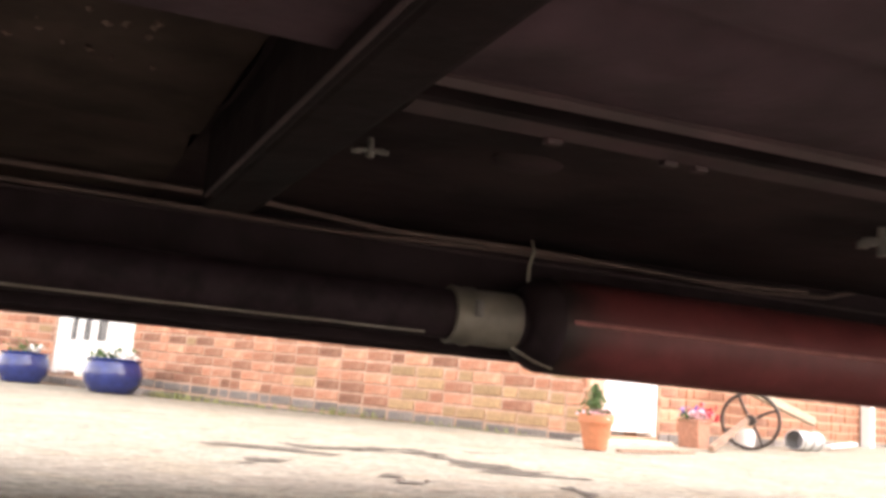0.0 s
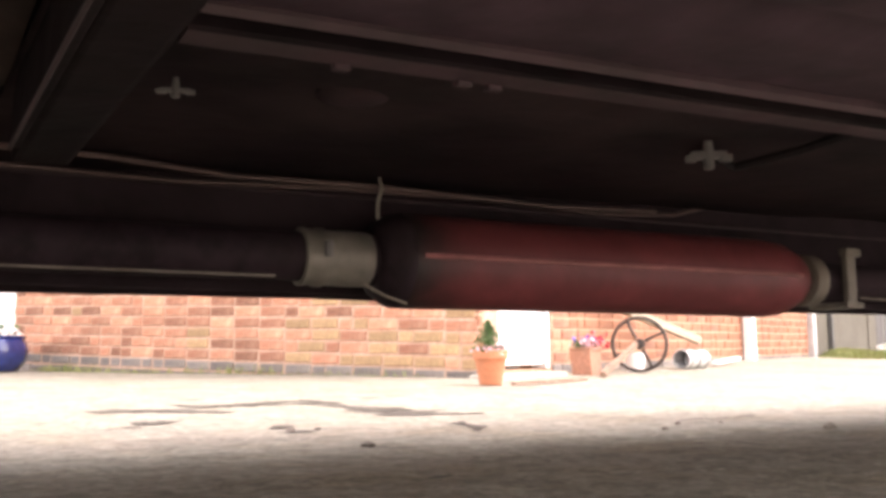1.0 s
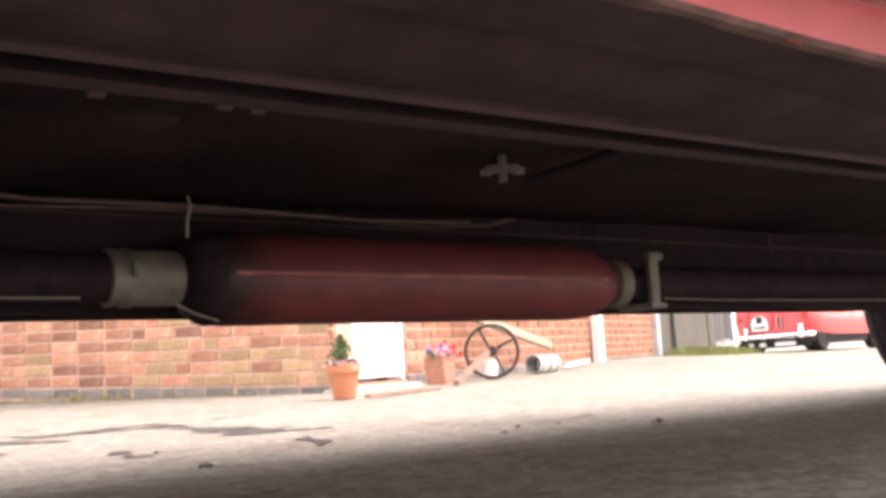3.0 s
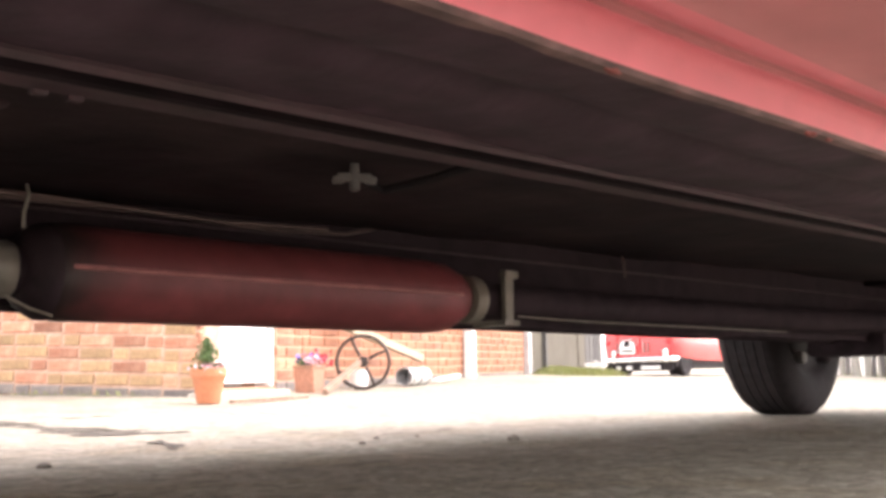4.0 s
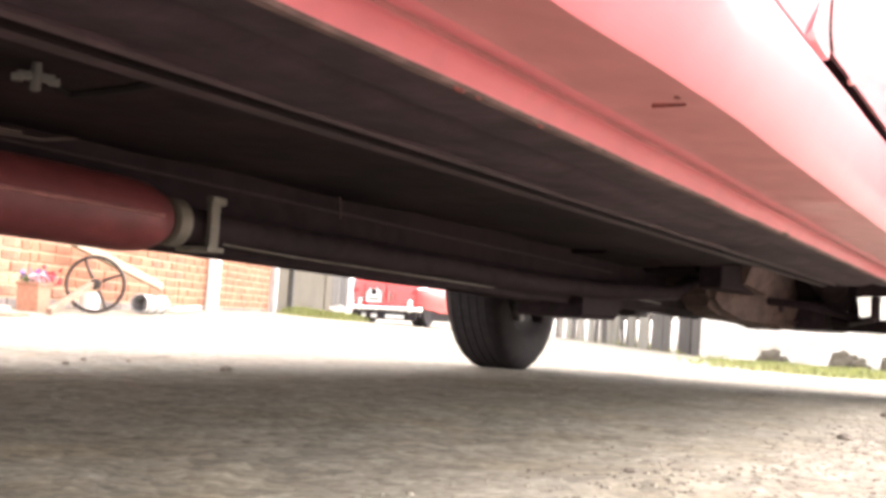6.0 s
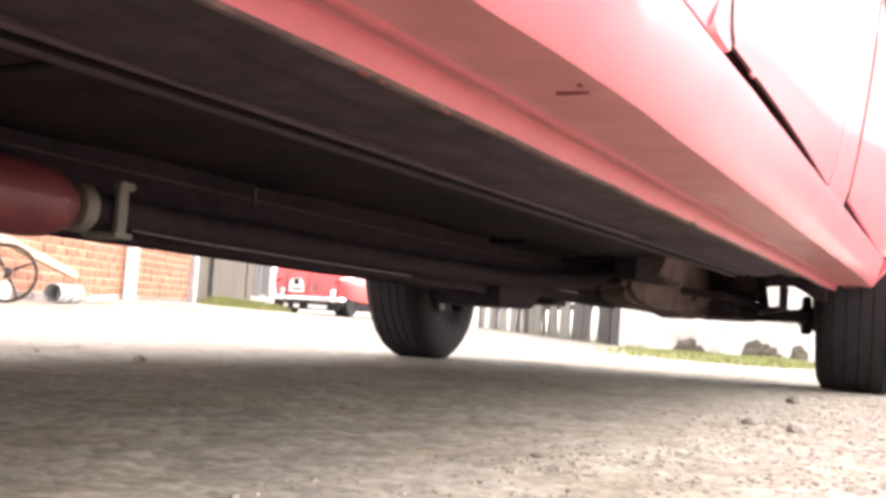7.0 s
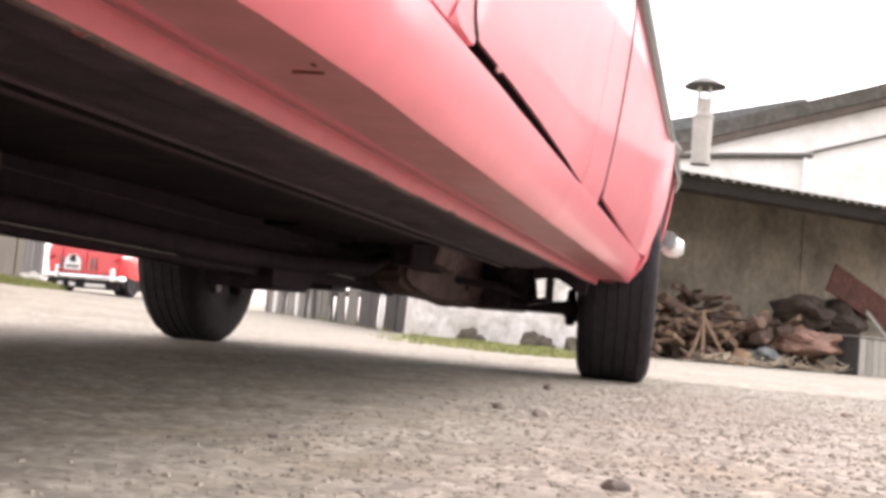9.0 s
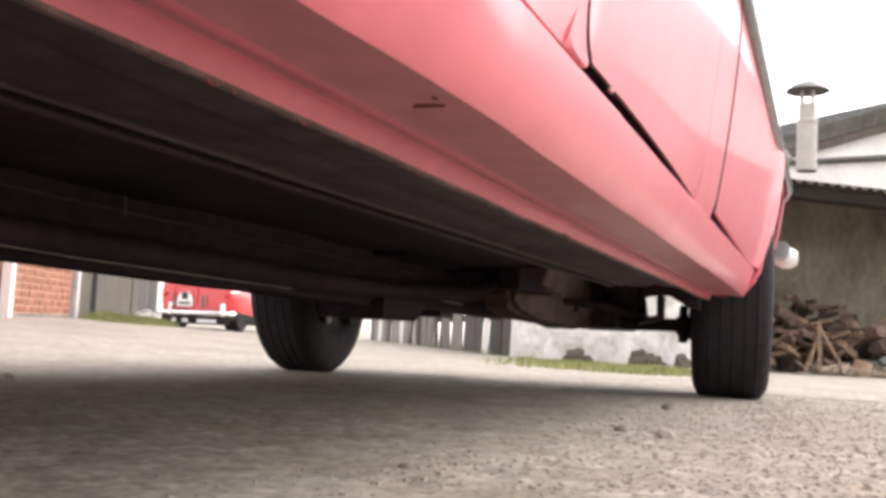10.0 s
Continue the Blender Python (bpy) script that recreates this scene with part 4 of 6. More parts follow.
part("hanger_bracket", bm, M["steel"], exhaust, "dull steel exhaust hanger")
bm = tube([(-2.492, 0.533, 0.246), (-2.491, 0.53, 0.238), (-2.494, 0.531, 0.226), (-2.493, 0.533, 0.215)], 0.0014, 6)
part("hanger_wire", bm, M["steel"], exhaust)

bm = tube([(-2.507, EX_Y - 0.02, 0.166), (-2.492, EX_Y - 0.024, 0.158), (-2.474, EX_Y - 0.02, 0.1535)], 0.0012, 6)
part("clamp_strap", bm, M["steel"], exhaust)
# thin pale tubes drawn as the highlight along the pipe's lower edge
for x0, x1 in ((-3.4, -2.57), (-1.975, -1.35)):
    bm = tube([(x0 + (x1 - x0) * k / 8, EX_Y - 0.0100 + (0.020 if x0 > -2 else 0) * min(1, k / 1.5), EX_Z - 0.0152) for k in range(9)], 0.0011, 6)
    part("pipe_pale_line", bm, M["steel"], exhaust, "pale line for the highlight along the pipe's underside")

# brake pipes along the floor
bm = bmesh.new()
add_tube(bm, [(-3.4, 0.52, 0.240), (-2.93, 0.505, 0.238), (-2.80, 0.515, 0.240), (-2.69, 0.517, 0.240), (-2.60, 0.545, 0.240), (-2.49, 0.538, 0.240), (-2.32, 0.56, 0.2405), (-2.2, 0.568, 0.246)], 0.0022, 6)
part("brake_pipe", bm, M["pipe"], car, "thin coppery brake pipe", smooth=True)
bm = bmesh.new()
add_tube(bm, [(-3.4, 0.55, 0.238), (-2.9, 0.545, 0.236), (-2.78, 0.56, 0.2385), (-2.63, 0.58, 0.240), (-2.52, 0.552, 0.239), (-2.40, 0.552, 0.240), (-2.25, 0.575, 0.241), (-2.17, 0.578, 0.246), (-2.13, 0.582, 0.256)], 0.0020, 6)
part("brake_pipe", bm, M["pipe"], car, "thin coppery brake pipe", smooth=True)
bm = tube([(-1.772, 0.545, 0.252), (-1.772, 0.543, 0.243), (-1.768, 0.545, 0.226)], 0.0016, 6)
part("pipe_clip", bm, M["pipe"], car)
part("cable", tube([(-2.335, 0.36, 0.245), (-2.30, 0.372, 0.241), (-2.295, 0.32, 0.243), (-2.29, 0.25, 0.25)], 0.0032, 6), M["rubber"], car, smooth=True)


def wing_bolt(x, y, z, turn, size=1.0, tall=0.8):
    bm = bmesh.new()
    add_lathe(bm, [(0.0042, -0.011), (0.0058, -0.010), (0.0058, 0.004), (0.0042, 0.02)], 10)
    add_box(bm, -0.019, 0.019, -0.0045, 0.0045, -0.003, 0.004, 0.0015)
    add_box(bm, -0.024, -0.012, -0.006, 0.006, -0.0045, 0.001, 0.0012)
    add_box(bm, 0.012, 0.024, -0.006, 0.006, -0.0045, 0.001, 0.0012)
    bmesh.ops.transform(bm, verts=bm.verts, matrix=pose(x, y, z, 0, 0, turn) @ Matrix.Diagonal((0.62 * size, 0.62 * size, tall * size, 1)))
    part("floor_bolt", bm, M["bright_steel"], car, "pale steel bolt with a cross plate", smooth=True)


wing_bolt(-2.342, 0.353, 0.241, -34)
wing_bolt(-2.700, 0.291, 0.2225, -20, 0.54, 0.52)
# disc added where the floor has a soft pale patch
bm = lathe([(0.012, -0.001), (0.018, 0.0), (0.020, 0.002), (0.020, 0.012)], 28, pose(-2.592, 0.352, 0.2475))
part("floor_disc", bm, M["rail"], car, "round disc at a pale patch of the floor", smooth=True)
for x, y in ((-1.62, 0.86), (-1.52, 0.86)):
    part("floor_nut", lathe([(0.007, -0.006), (0.009, -0.004), (0.009, 0.01)], 6, pose(x, y, 0.257)), M["steel"], car)


# pale flecks of stone thrown up into the underseal
rng = random.Random(5)
for k in range(16):
    x, y = rng.uniform(-2.86, -2.79), rng.uniform(0.25, 0.31)
    bm = lathe([(0.0008, 0.0), (rng.uniform(0.0012, 0.0026), -0.001), (0.0006, -0.0022)], 6, pose(x, y, 0.2445, rng.uniform(-20, 20), 0, rng.uniform(0, 90)))
    part("mud_fleck", bm, M["sump"], car)


# ---- wheels ----
def wheel(cx, cy, outward, steer=0.0, wide=1.07):
    """outward: -1 or 1, the side of the hub cap."""
    turn = pose(cx, cy, AXLE_Z, 0, 0, steer) @ pose(0, 0, 0, 90 * (1 if outward < 0 else -1), 0, 0) @ Matrix.Diagonal((1, 1, wide, 1))
    rim_p = [(0.045, -0.030), (0.12, -0.034), (0.13, -0.05), (0.158, -0.058), (0.168, -0.066), (0.172, -0.060), (0.160, -0.045), (0.150, 0.0), (0.160, 0.045), (0.172, 0.060), (0.168, 0.066), (0.150, 0.055), (0.14, 0.03), (0.11, 0.02), (0.1, 0.034), (0.045, 0.036)]
    rim = part("wheel", lathe(rim_p, 48, turn), M["rim"], car, "road wheel with a ribbed black tyre", smooth=True)
    rr = AXLE_Z
    prof = [(0.166, -0.060), (0.172, -0.070), (0.195, -0.081), (0.225, -0.085), (0.25, -0.083), (0.264, -0.0795), (rr - 0.012, -0.0745), (rr - 0.0055, -0.0685), (rr - 0.0015, -0.061)]
    grooves = (-0.05, -0.025, 0.0, 0.025, 0.05)
    for g in grooves:
        prof += [(rr, g - 0.0021), (rr - 0.0026, g - 0.0011), (rr - 0.0026, g + 0.0011), (rr, g + 0.0021)]
    prof += [(rr - 0.0015, 0.061), (rr - 0.0055, 0.0685), (rr - 0.012, 0.0745), (0.264, 0.0795), (0.25, 0.083), (0.225, 0.085), (0.195, 0.081), (0.172, 0.070), (0.166, 0.060)]
    bm = lathe(prof, 120, None, cap=False)
    for v in bm.verts:
        slot = math.degrees(math.atan2(v.co.y, v.co.x)) % 12
        if 0.060 < abs(v.co.z) < 0.076 and slot < 3.5 and math.hypot(v.co.x, v.co.y) > 0.27:
            v.co *= 1 - 0.0035 / AXLE_Z
    bmesh.ops.transform(bm, verts=bm.verts, matrix=turn)
    for v in bm.verts:
        if v.co.z < 0.012:
            v.co.y = cy + (v.co.y - cy) * (1 + 0.10 * (1 - max(0, v.co.z) / 0.012))
        v.co.z = max(v.co.z, 0.0015)
    part("tyre", bm, M["rubber"], rim, "black tyre with straight ribs", smooth=True)
    part("hub_cap", lathe([(0.004, 0.062), (0.05, 0.058), (0.085, 0.045), (0.1, 0.034)], 36, turn, cap=False), M["chrome"], rim, smooth=True)
    part("brake_drum", lathe([(0.02, -0.055), (0.105, -0.052), (0.115, -0.045), (0.115, -0.02)], 36, turn), M["rim"], rim, smooth=True)
    return rim


wheel(0, 0.014, -1, 6, 1.13)
wheel(-0.018, TRACK + 0.006, 1, 6, 1.04)
wheel(-3.2, 0, -1)
wheel(-3.2, TRACK, 1)

# loose stones and grit on the yard
def stone(x, y, s, seed):
    rng = random.Random(seed)
    bm = bmesh.new()
    bmesh.ops.create_icosphere(bm, subdivisions=2, radius=1)
    k = (s * rng.uniform(0.9, 1.4), s * rng.uniform(0.8, 1.1), s * rng.uniform(0.5, 0.75))
    for v in bm.verts:
        v.co *= 1 + 0.35 * noise.noise(v.co * 1.6 + Vector((seed, 0, 0)))
        v.co = Vector((v.co.x * k[0], v.co.y * k[1], v.co.z * k[2]))
    ob = finish("stone", bm, M["stone"])
    ob.matrix_world = pose(x, y, ground_h(x, y) + 0.3 * k[2], 0, 0, rng.uniform(0, 360))
    tagged(ob, "small dark stone lying on the yard", "stone", "loose stones")


for i, (x, y, s) in enumerate([(-2.2, 1.19, 0.009), (-1.395, 1.07, 0.012), (-2.16, 1.61, 0.008), (-2.12, 1.58, 0.006), (-1.49, 0.0, 0.010), (-1.54, -0.06, 0.010), (-2.07, -0.20, 0.008),
                               (-0.87, 0.04, 0.013), (-0.75, -0.49, 0.012), (-1.67, -0.33, 0.008), (-2.04, 0.05, 0.005), (-1.6, 1.25, 0.006), (-1.5, 1.33, 0.006), (-1.42, 1.3, 0.005)]):
    stone(x, y, s, i)


def grit():
    """Chippings standing out of the near yard, thicker towards the rear of the car."""
    rng = random.Random(11)
    verts, faces = [], []
    for _ in range(38000):
        u = rng.random()
        x, y = -2.75 + 3.2 * u ** 1.4, rng.uniform(-1.0, 0.15 * rng.random() ** 2)
        s = 0.0012 + 0.0032 * rng.random() ** 2.2 + 0.0030 * (rng.random() < 0.002)
        b, z, a = len(verts), ground_h(x, y), rng.uniform(0, 6.3)
        h = s * rng.uniform(0.2, 0.5)
        for r, dz in ((1.0, -0.4 * s), (rng.uniform(0.35, 0.7), h)):
            for k in range(4):
                q = s * r * rng.uniform(0.7, 1.3)
                verts.append((x + q * math.cos(a + k * 1.57), y + q * math.sin(a + k * 1.57), z + dz * (rng.uniform(0.7, 1.1) if dz > 0 else 1)))
        faces += [(b + k, b + (k + 1) % 4, b + 4 + (k + 1) % 4, b + 4 + k) for k in range(4)] + [(b + 4, b + 5, b + 6, b + 7)]
    me = bpy.data.meshes.new("grit")
    me.from_pydata(verts, [], faces)
    me.materials.append(material("grit", (0.245, 0.222, 0.175), 0.9, vary=0.15, grain=60, bump=0, per_island=0.2))
    tagged(new("grit", me), "fine pale chippings strewn over the yard", "gravel", kind="stuff")


grit()

# ================= the brick house =================
CORNER = Vector((-0.10, 4.38, 0))
COURSE, PITCH = 0.067, 0.200


def brick_mesh(name, length, mat):
    bm = bmesh.new()
    l, h = length - 0.013, COURSE - 0.014
    # a brick with softened front edges, front face towards -y
    back = [bm.verts.new((x, 0.02, z)) for x, z in ((0, 0), (l, 0), (l, h), (0, h))]
    mid = [bm.verts.new((x, -0.003, z)) for x, z in ((0, 0), (l, 0), (l, h), (0, h))]
    e = 0.004
    front = [bm.verts.new((x, -0.007, z)) for x, z in ((e, e), (l - e, e), (l - e, h - e), (e, h - e))]
    for a, b in ((back, mid), (mid, front)):
        for i in range(4):
            bm.faces.new((a[i], a[(i + 1) % 4], b[(i + 1) % 4], b[i]))
    bm.faces.new(front)
    me = bpy.data.meshes.new(name)
    bmesh.ops.recalc_face_normals(bm, faces=bm.faces)
    bm.to_mesh(me)
    bm.free()
    me.materials.append(mat)
    return me


def brick_wall(name, angle, s0, s1, slope, base, height, gaps, pick, label, seed, buff=None, pale=1e9, joint="mortar"):
    """A wall along s from the corner; the courses follow the slope of the yard. gaps: (s0, s1, z0, z1). pale: the s
    where brick toned for the light starts.
    """
    rng = random.Random(seed)
    m = Matrix.Translation(CORNER) @ pose(0, 0, 0, 0, 0, angle)
    m = m @ Matrix(((1, 0, 0, 0), (0, 1, 0, 0), (slope, 0, 1, 0), (0, 0, 0, 1)))
    core = bmesh.new()
    cuts = sorted({s0, s1, *[g for gap in gaps for g in gap[:2]]})
    for a, b in zip(cuts, cuts[1:]):
        inside = [g for g in gaps if g[0] <= a and b <= g[1]]
        z = base - 0.3
        for g in sorted(inside, key=lambda q: q[2]):
            if g[2] > z:
                add_box(core, a, b, 0.0, 0.22, z, g[2])
            z = g[3]
        add_box(core, a, b, 0.0, 0.22, z, height)
    bmesh.ops.remove_doubles(core, verts=core.verts, dist=0.0005)
    bmesh.ops.transform(core, verts=core.verts, matrix=m)
    wall = tagged(finish(name, core, M[joint]), label, "wall", kind="structure")
    lists = []
    course, z = 0, base
    while z < height - COURSE:
        s = s0 - (PITCH / 2 if course % 2 else 0)
        while s < s1:
            long = not (course > 0 and rng.random() < 0.28)
            w = PITCH if long else PITCH / 2
            a, b = max(s, s0), min(s + w, s1)
            pieces = [(a, b)]
            for g in gaps:
                if g[2] - 0.03 < z + COURSE / 2 < g[3]:
                    pieces = [q for p, r in pieces for q in ((p, min(r, g[0])), (max(p, g[1]), r)) if q[1] - q[0] > 0.03]
            lists += [(p, r, z, course) for p, r in pieces]
            s += w
        z, course = z + COURSE, course + 1
    meshes, rest = {}, {}
    near = sorted((q for q in lists if pick(q)), key=lambda q: q[2])[:300]
    chosen = set(near)
    for q in lists:
        a, b, z, course = q
        kind = "blue_brick" if course < 2 else ("brick_moss" if buff and buff(a, z, rng) else ("brick_dark" if rng.random() < (0.28 if a < pale else 0.08) else ("brick" if a < pale else "brick_w2")))
        w = round((b - a + rng.choice((-0.006, 0.0, 0.0, 0.004))) / 0.004) * 0.004
        if (kind, w) not in meshes:
            meshes[kind, w] = brick_mesh("brick", w, M[kind])
        place = m @ pose(a + rng.uniform(-0.002, 0.002), rng.uniform(-0.003, 0.003) - 0.012 * (course == 0), z + rng.uniform(-0.0025, 0.0025), 0, rng.uniform(-0.5, 0.5), 0)
        if q in chosen:
            ob = new("brick", meshes[kind, w])
            ob.parent = wall
            ob.matrix_parent_inverse = Matrix.Identity(4)
            ob.matrix_basis = place
        else:
            src = meshes[kind, w]
            vs, fs = rest.setdefault(kind, ([], []))
            k = len(vs)
            vs += [tuple(place @ v.co) for v in src.vertices]
            fs += [tuple(k + i for i in p.vertices) for p in src.polygons]
    for kind, (vs, fs) in rest.items():
        me = bpy.data.meshes.new("brickwork")
        me.from_pydata(vs, [], fs)
        me.materials.append(M["brick_far"] if kind == "brick" else M[kind])
        ob = new("brickwork", me)
        ob.parent = wall
        tagged(ob, kind="stuff")
    return wall, m


W1, m1 = brick_wall("wall_1", -60, -7.0, 0.0, -0.042, -0.023, 2.6, [(-4.86, -3.82, 0.05, 2.1)], lambda q: -3.8 < q[0] < 0 and q[2] < 0.55,
                    "orange-red brick wall on a blue-brick plinth", 5, buff=lambda a, z, r: r.random() < (0.85 if a > -0.95 and z < 0.25 else (0.35 if a > -1.3 else 0.04)))
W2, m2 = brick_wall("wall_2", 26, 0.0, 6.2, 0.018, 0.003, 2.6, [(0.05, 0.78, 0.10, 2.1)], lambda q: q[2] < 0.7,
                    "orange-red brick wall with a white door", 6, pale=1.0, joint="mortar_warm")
bm = bmesh.new()
for m, s0, s1 in ((m1, -7.2, 0.25), (m2, -0.25, 6.4)):
    add_box(bm, s0, s1, -0.25, 3.0, 2.6, 2.72, 0.0, m)
tagged(finish("roof_1", bm, M["slate"]), "plain grey slate roof over the brick house", "roof", kind="structure")


def door_unit(name, m, s0, s1, z0, z1, panes, label, recess):
    place = m @ pose((s0 + s1) / 2, recess, z0)
    e = root(name, place, label, "door", kind="structure")
    w, h = (s1 - s0) / 2, z1 - z0
    bm = bmesh.new()
    holes = [(a - (s0 + s1) / 2, b - (s0 + s1) / 2) for a, b in panes]
    if not holes:
        add_box(bm, -w + 0.05, w - 0.05, 0, 0.045, 0.02, h - 0.05, 0.004)
        for k in range(2):
            add_box(bm, -w + 0.14, w - 0.14, -0.006, 0.004, 0.18 + k * 0.95, 0.92 + k * 0.85, 0.004)
    else:
        zl, zh = 0.27, 1.25
        add_box(bm, -w + 0.05, w - 0.05, 0, 0.045, 0.02, zl)
        add_box(bm, -w + 0.05, w - 0.05, 0, 0.045, zh, h - 0.05)
        edge = [-w + 0.05] + [v for p in holes for v in p] + [w - 0.05]
        for a, b in zip(edge[::2], edge[1::2]):
            add_box(bm, a, b, 0, 0.045, zl, zh)
    part("door_leaf", bm, M["white_paint"], e)
    for a, b in holes:
        part("pane", box(a, b, 0.02, 0.028, 0.27, 1.25), M["glass"], e, "dark glass strip")
    bm = bmesh.new()
    add_box(bm, -w, -w + 0.048, -0.02, 0.08, 0, h, 0.004)
    add_box(bm, w - 0.048, w, -0.02, 0.08, 0, h, 0.004)
    add_box(bm, -w + 0.049, w - 0.049, -0.02, 0.08, h - 0.05, h, 0.004)
    part("door_frame", bm, M["white_paint"], e)
    part("handle", tube([(w - 0.1, -0.002, 1.0), (w - 0.1, -0.045, 1.0), (w - 0.2, -0.045, 1.0)], 0.009, 8), M["zinc"], e)
    return e


door_unit("door_1", m1, -4.86, -3.82, 0.072, 2.08, [(-4.71, -4.61), (-4.535, -4.43), (-4.355, -4.215)], "white door with three narrow dark panes", 0.03)
door_unit("door_2", m2, 0.05, 0.78, 0.105, 2.08, [], "plain white painted door in the brick wall", 0.03)


def on_wall(m, s, y, z):
    return m @ Vector((s, y, z))


def step_stone(m, s0, s1, y0, z0, z1, label):
    bm = bmesh.new()
    add_box(bm, s0, s1, y0, -0.012, z0, z1, 0.012, m)
    tagged(finish("doorstep", bm, M["step"]), label, "step", kind="structure")


step_stone(m2, -0.12, 0.60, -0.20, -0.05, 0.085, "low pale stone doorstep")
bm = bmesh.new()
add_box(bm, 4.14, 4.23, -0.10, -0.012, -0.1, 2.55, 0.01, m2)
tagged(finish("white_post", bm, M["white_paint"]), "white painted upright post on the brick wall", "post")
bm = bmesh.new()
add_box(bm, 6.22, 6.32, -0.06, 0.06, -0.1, 2.0, 0.012, m2)
tagged(finish("gate_post", bm, M["zinc"]), "grey metal post at the end of the house", "post")


# ---- pots and clutter by the house ----
def pot_profile(r0, r1, h, rim):
    return [(r0 * 0.9, 0), (r0, 0.004), (r1 * 0.97, h - rim), (r1 * 1.08, h - rim), (r1 * 1.1, h - 0.008), (r1 * 1.06, h), (r1 * 0.95, h), (r1 * 0.9, h - 0.04)]


def terracotta_pot(x, y):
    e = root("flower_pot", pose(x, y, ground_z(x, y)) @ Matrix.Scale(0.66, 4), "orange terracotta pot with a small conifer and pink flowers", "flower pot")
    part("pot", lathe(pot_profile(0.075, 0.11, 0.235, 0.06), 36), M["terracotta"], e, smooth=True)
    part("soil", lathe([(0.1, 0.19), (0.098, 0.2), (0.02, 0.208)], 24), M["soil"], e)
    rng = random.Random(4)
    bm = bmesh.new()
    for k in range(420):
        h = rng.random()
        r = 0.095 * (1 - h) ** 0.7
        clump(rng, bm, (-0.02 + rng.gauss(0, r * 0.6), rng.gauss(0, r * 0.6), 0.21 + 0.22 * h), (0.004, 0.004, 0.004), 2, 0.016)
    tagged(part("conifer", bm, M["leaf"], e, "small dark green conifer"), kind="stuff")
    bm = clump(rng, bmesh.new(), (0.01, -0.03, 0.235), (0.05, 0.045, 0.014), 150, 0.013, 0.7)
    tagged(part("flowers", bm, M["flower_pink"], e, "pale pink flowers"), kind="stuff")
    bm = clump(rng, bmesh.new(), (0.07, -0.02, 0.25), (0.02, 0.03, 0.02), 60, 0.014, 0.7)
    tagged(part("flowers", bm, M["flower_white"], e, "white flowers"), kind="stuff")


terracotta_pot(-0.442, 3.712)


def blue_pot(x, y, r, h, seed, label):
    e = root("glazed_pot", pose(x, y, ground_z(x, y)), label, "flower pot", "blue pots by the door")
    part("pot", lathe([(r * 0.62, 0), (r * 0.72, 0.006), (r * 0.95, h * 0.3), (r, h * 0.55), (r * 0.95, h * 0.82), (r * 0.86, h * 0.92), (r * 0.92, h * 0.95), (r * 0.93, h), (r * 0.84, h), (r * 0.8, h * 0.9)], 40), M["blue_glaze"], e, smooth=True)
    part("soil", lathe([(r * 0.82, h * 0.9), (r * 0.3, h * 0.93), (0.01, h * 0.93)], 24), M["soil"], e)
    rng = random.Random(seed)
    tagged(part("plant", clump(rng, bmesh.new(), (-0.02, 0, h * 1.05), (r * 0.3, r * 0.3, 0.03), 150, 0.022), M["leaf"], e, "low green plant"), kind="stuff")
    tagged(part("flowers", clump(rng, bmesh.new(), (r * 0.35, -r * 0.25, h * 1.07), (0.035, 0.035, 0.02), 60, 0.02, 0.8), M["flower_white"], e, "white flowers"), kind="stuff")


blue_pot(-2.17, 7.17, 0.2, 0.235, 21, "round cobalt-blue glazed pot with small plants")
blue_pot(-2.735, 8.34, 0.195, 0.235, 22, "round cobalt-blue glazed pot beside the white door")


def planter(p, angle):
    e = root("planter", Matrix.Translation(p) @ pose(0, 0, 0, 0, 0, angle) @ Matrix.Diagonal((0.68, 0.6, 0.55, 1)), "square terracotta planter with red and violet flowers", "planter")
    bm = bmesh.new()
    add_prism(bm, [(-0.085, 0), (0.085, 0), (0.11, 0.28), (-0.11, 0.28)], -0.10, 0.10)
    add_box(bm, -0.12, 0.12, -0.11, 0.11, 0.252, 0.288, 0.008)
    part("box", bm, M["planter"], e)
    part("soil", box(-0.10, 0.10, -0.09, 0.09, 0.2885, 0.291), M["soil"], e)
    rng = random.Random(9)
    tagged(part("leaves", clump(rng, bmesh.new(), (-0.04, 0, 0.31), (0.06, 0.05, 0.025), 200, 0.02), M["leaf"], e), kind="stuff")
    tagged(part("flowers", clump(rng, bmesh.new(), (0.07, -0.03, 0.34), (0.055, 0.05, 0.04), 190, 0.022, 0.8), M["flower_red"], e, "red flowers"), kind="stuff")
    tagged(part("flowers", clump(rng, bmesh.new(), (0.0, 0.0, 0.36), (0.06, 0.05, 0.03), 40, 0.020, 0.8), M["flower_blue"], e, "violet flowers"), kind="stuff")
    tagged(part("flowers", clump(rng, bmesh.new(), (-0.07, -0.07, 0.33), (0.04, 0.03, 0.025), 70, 0.02, 0.8), M["flower_pink"], e, "pale pink flowers"), kind="stuff")


p = on_wall(m2, 0.745, -0.24, 0)
planter((p.x, p.y, ground_z(p.x, p.y) + 0.0), 26)


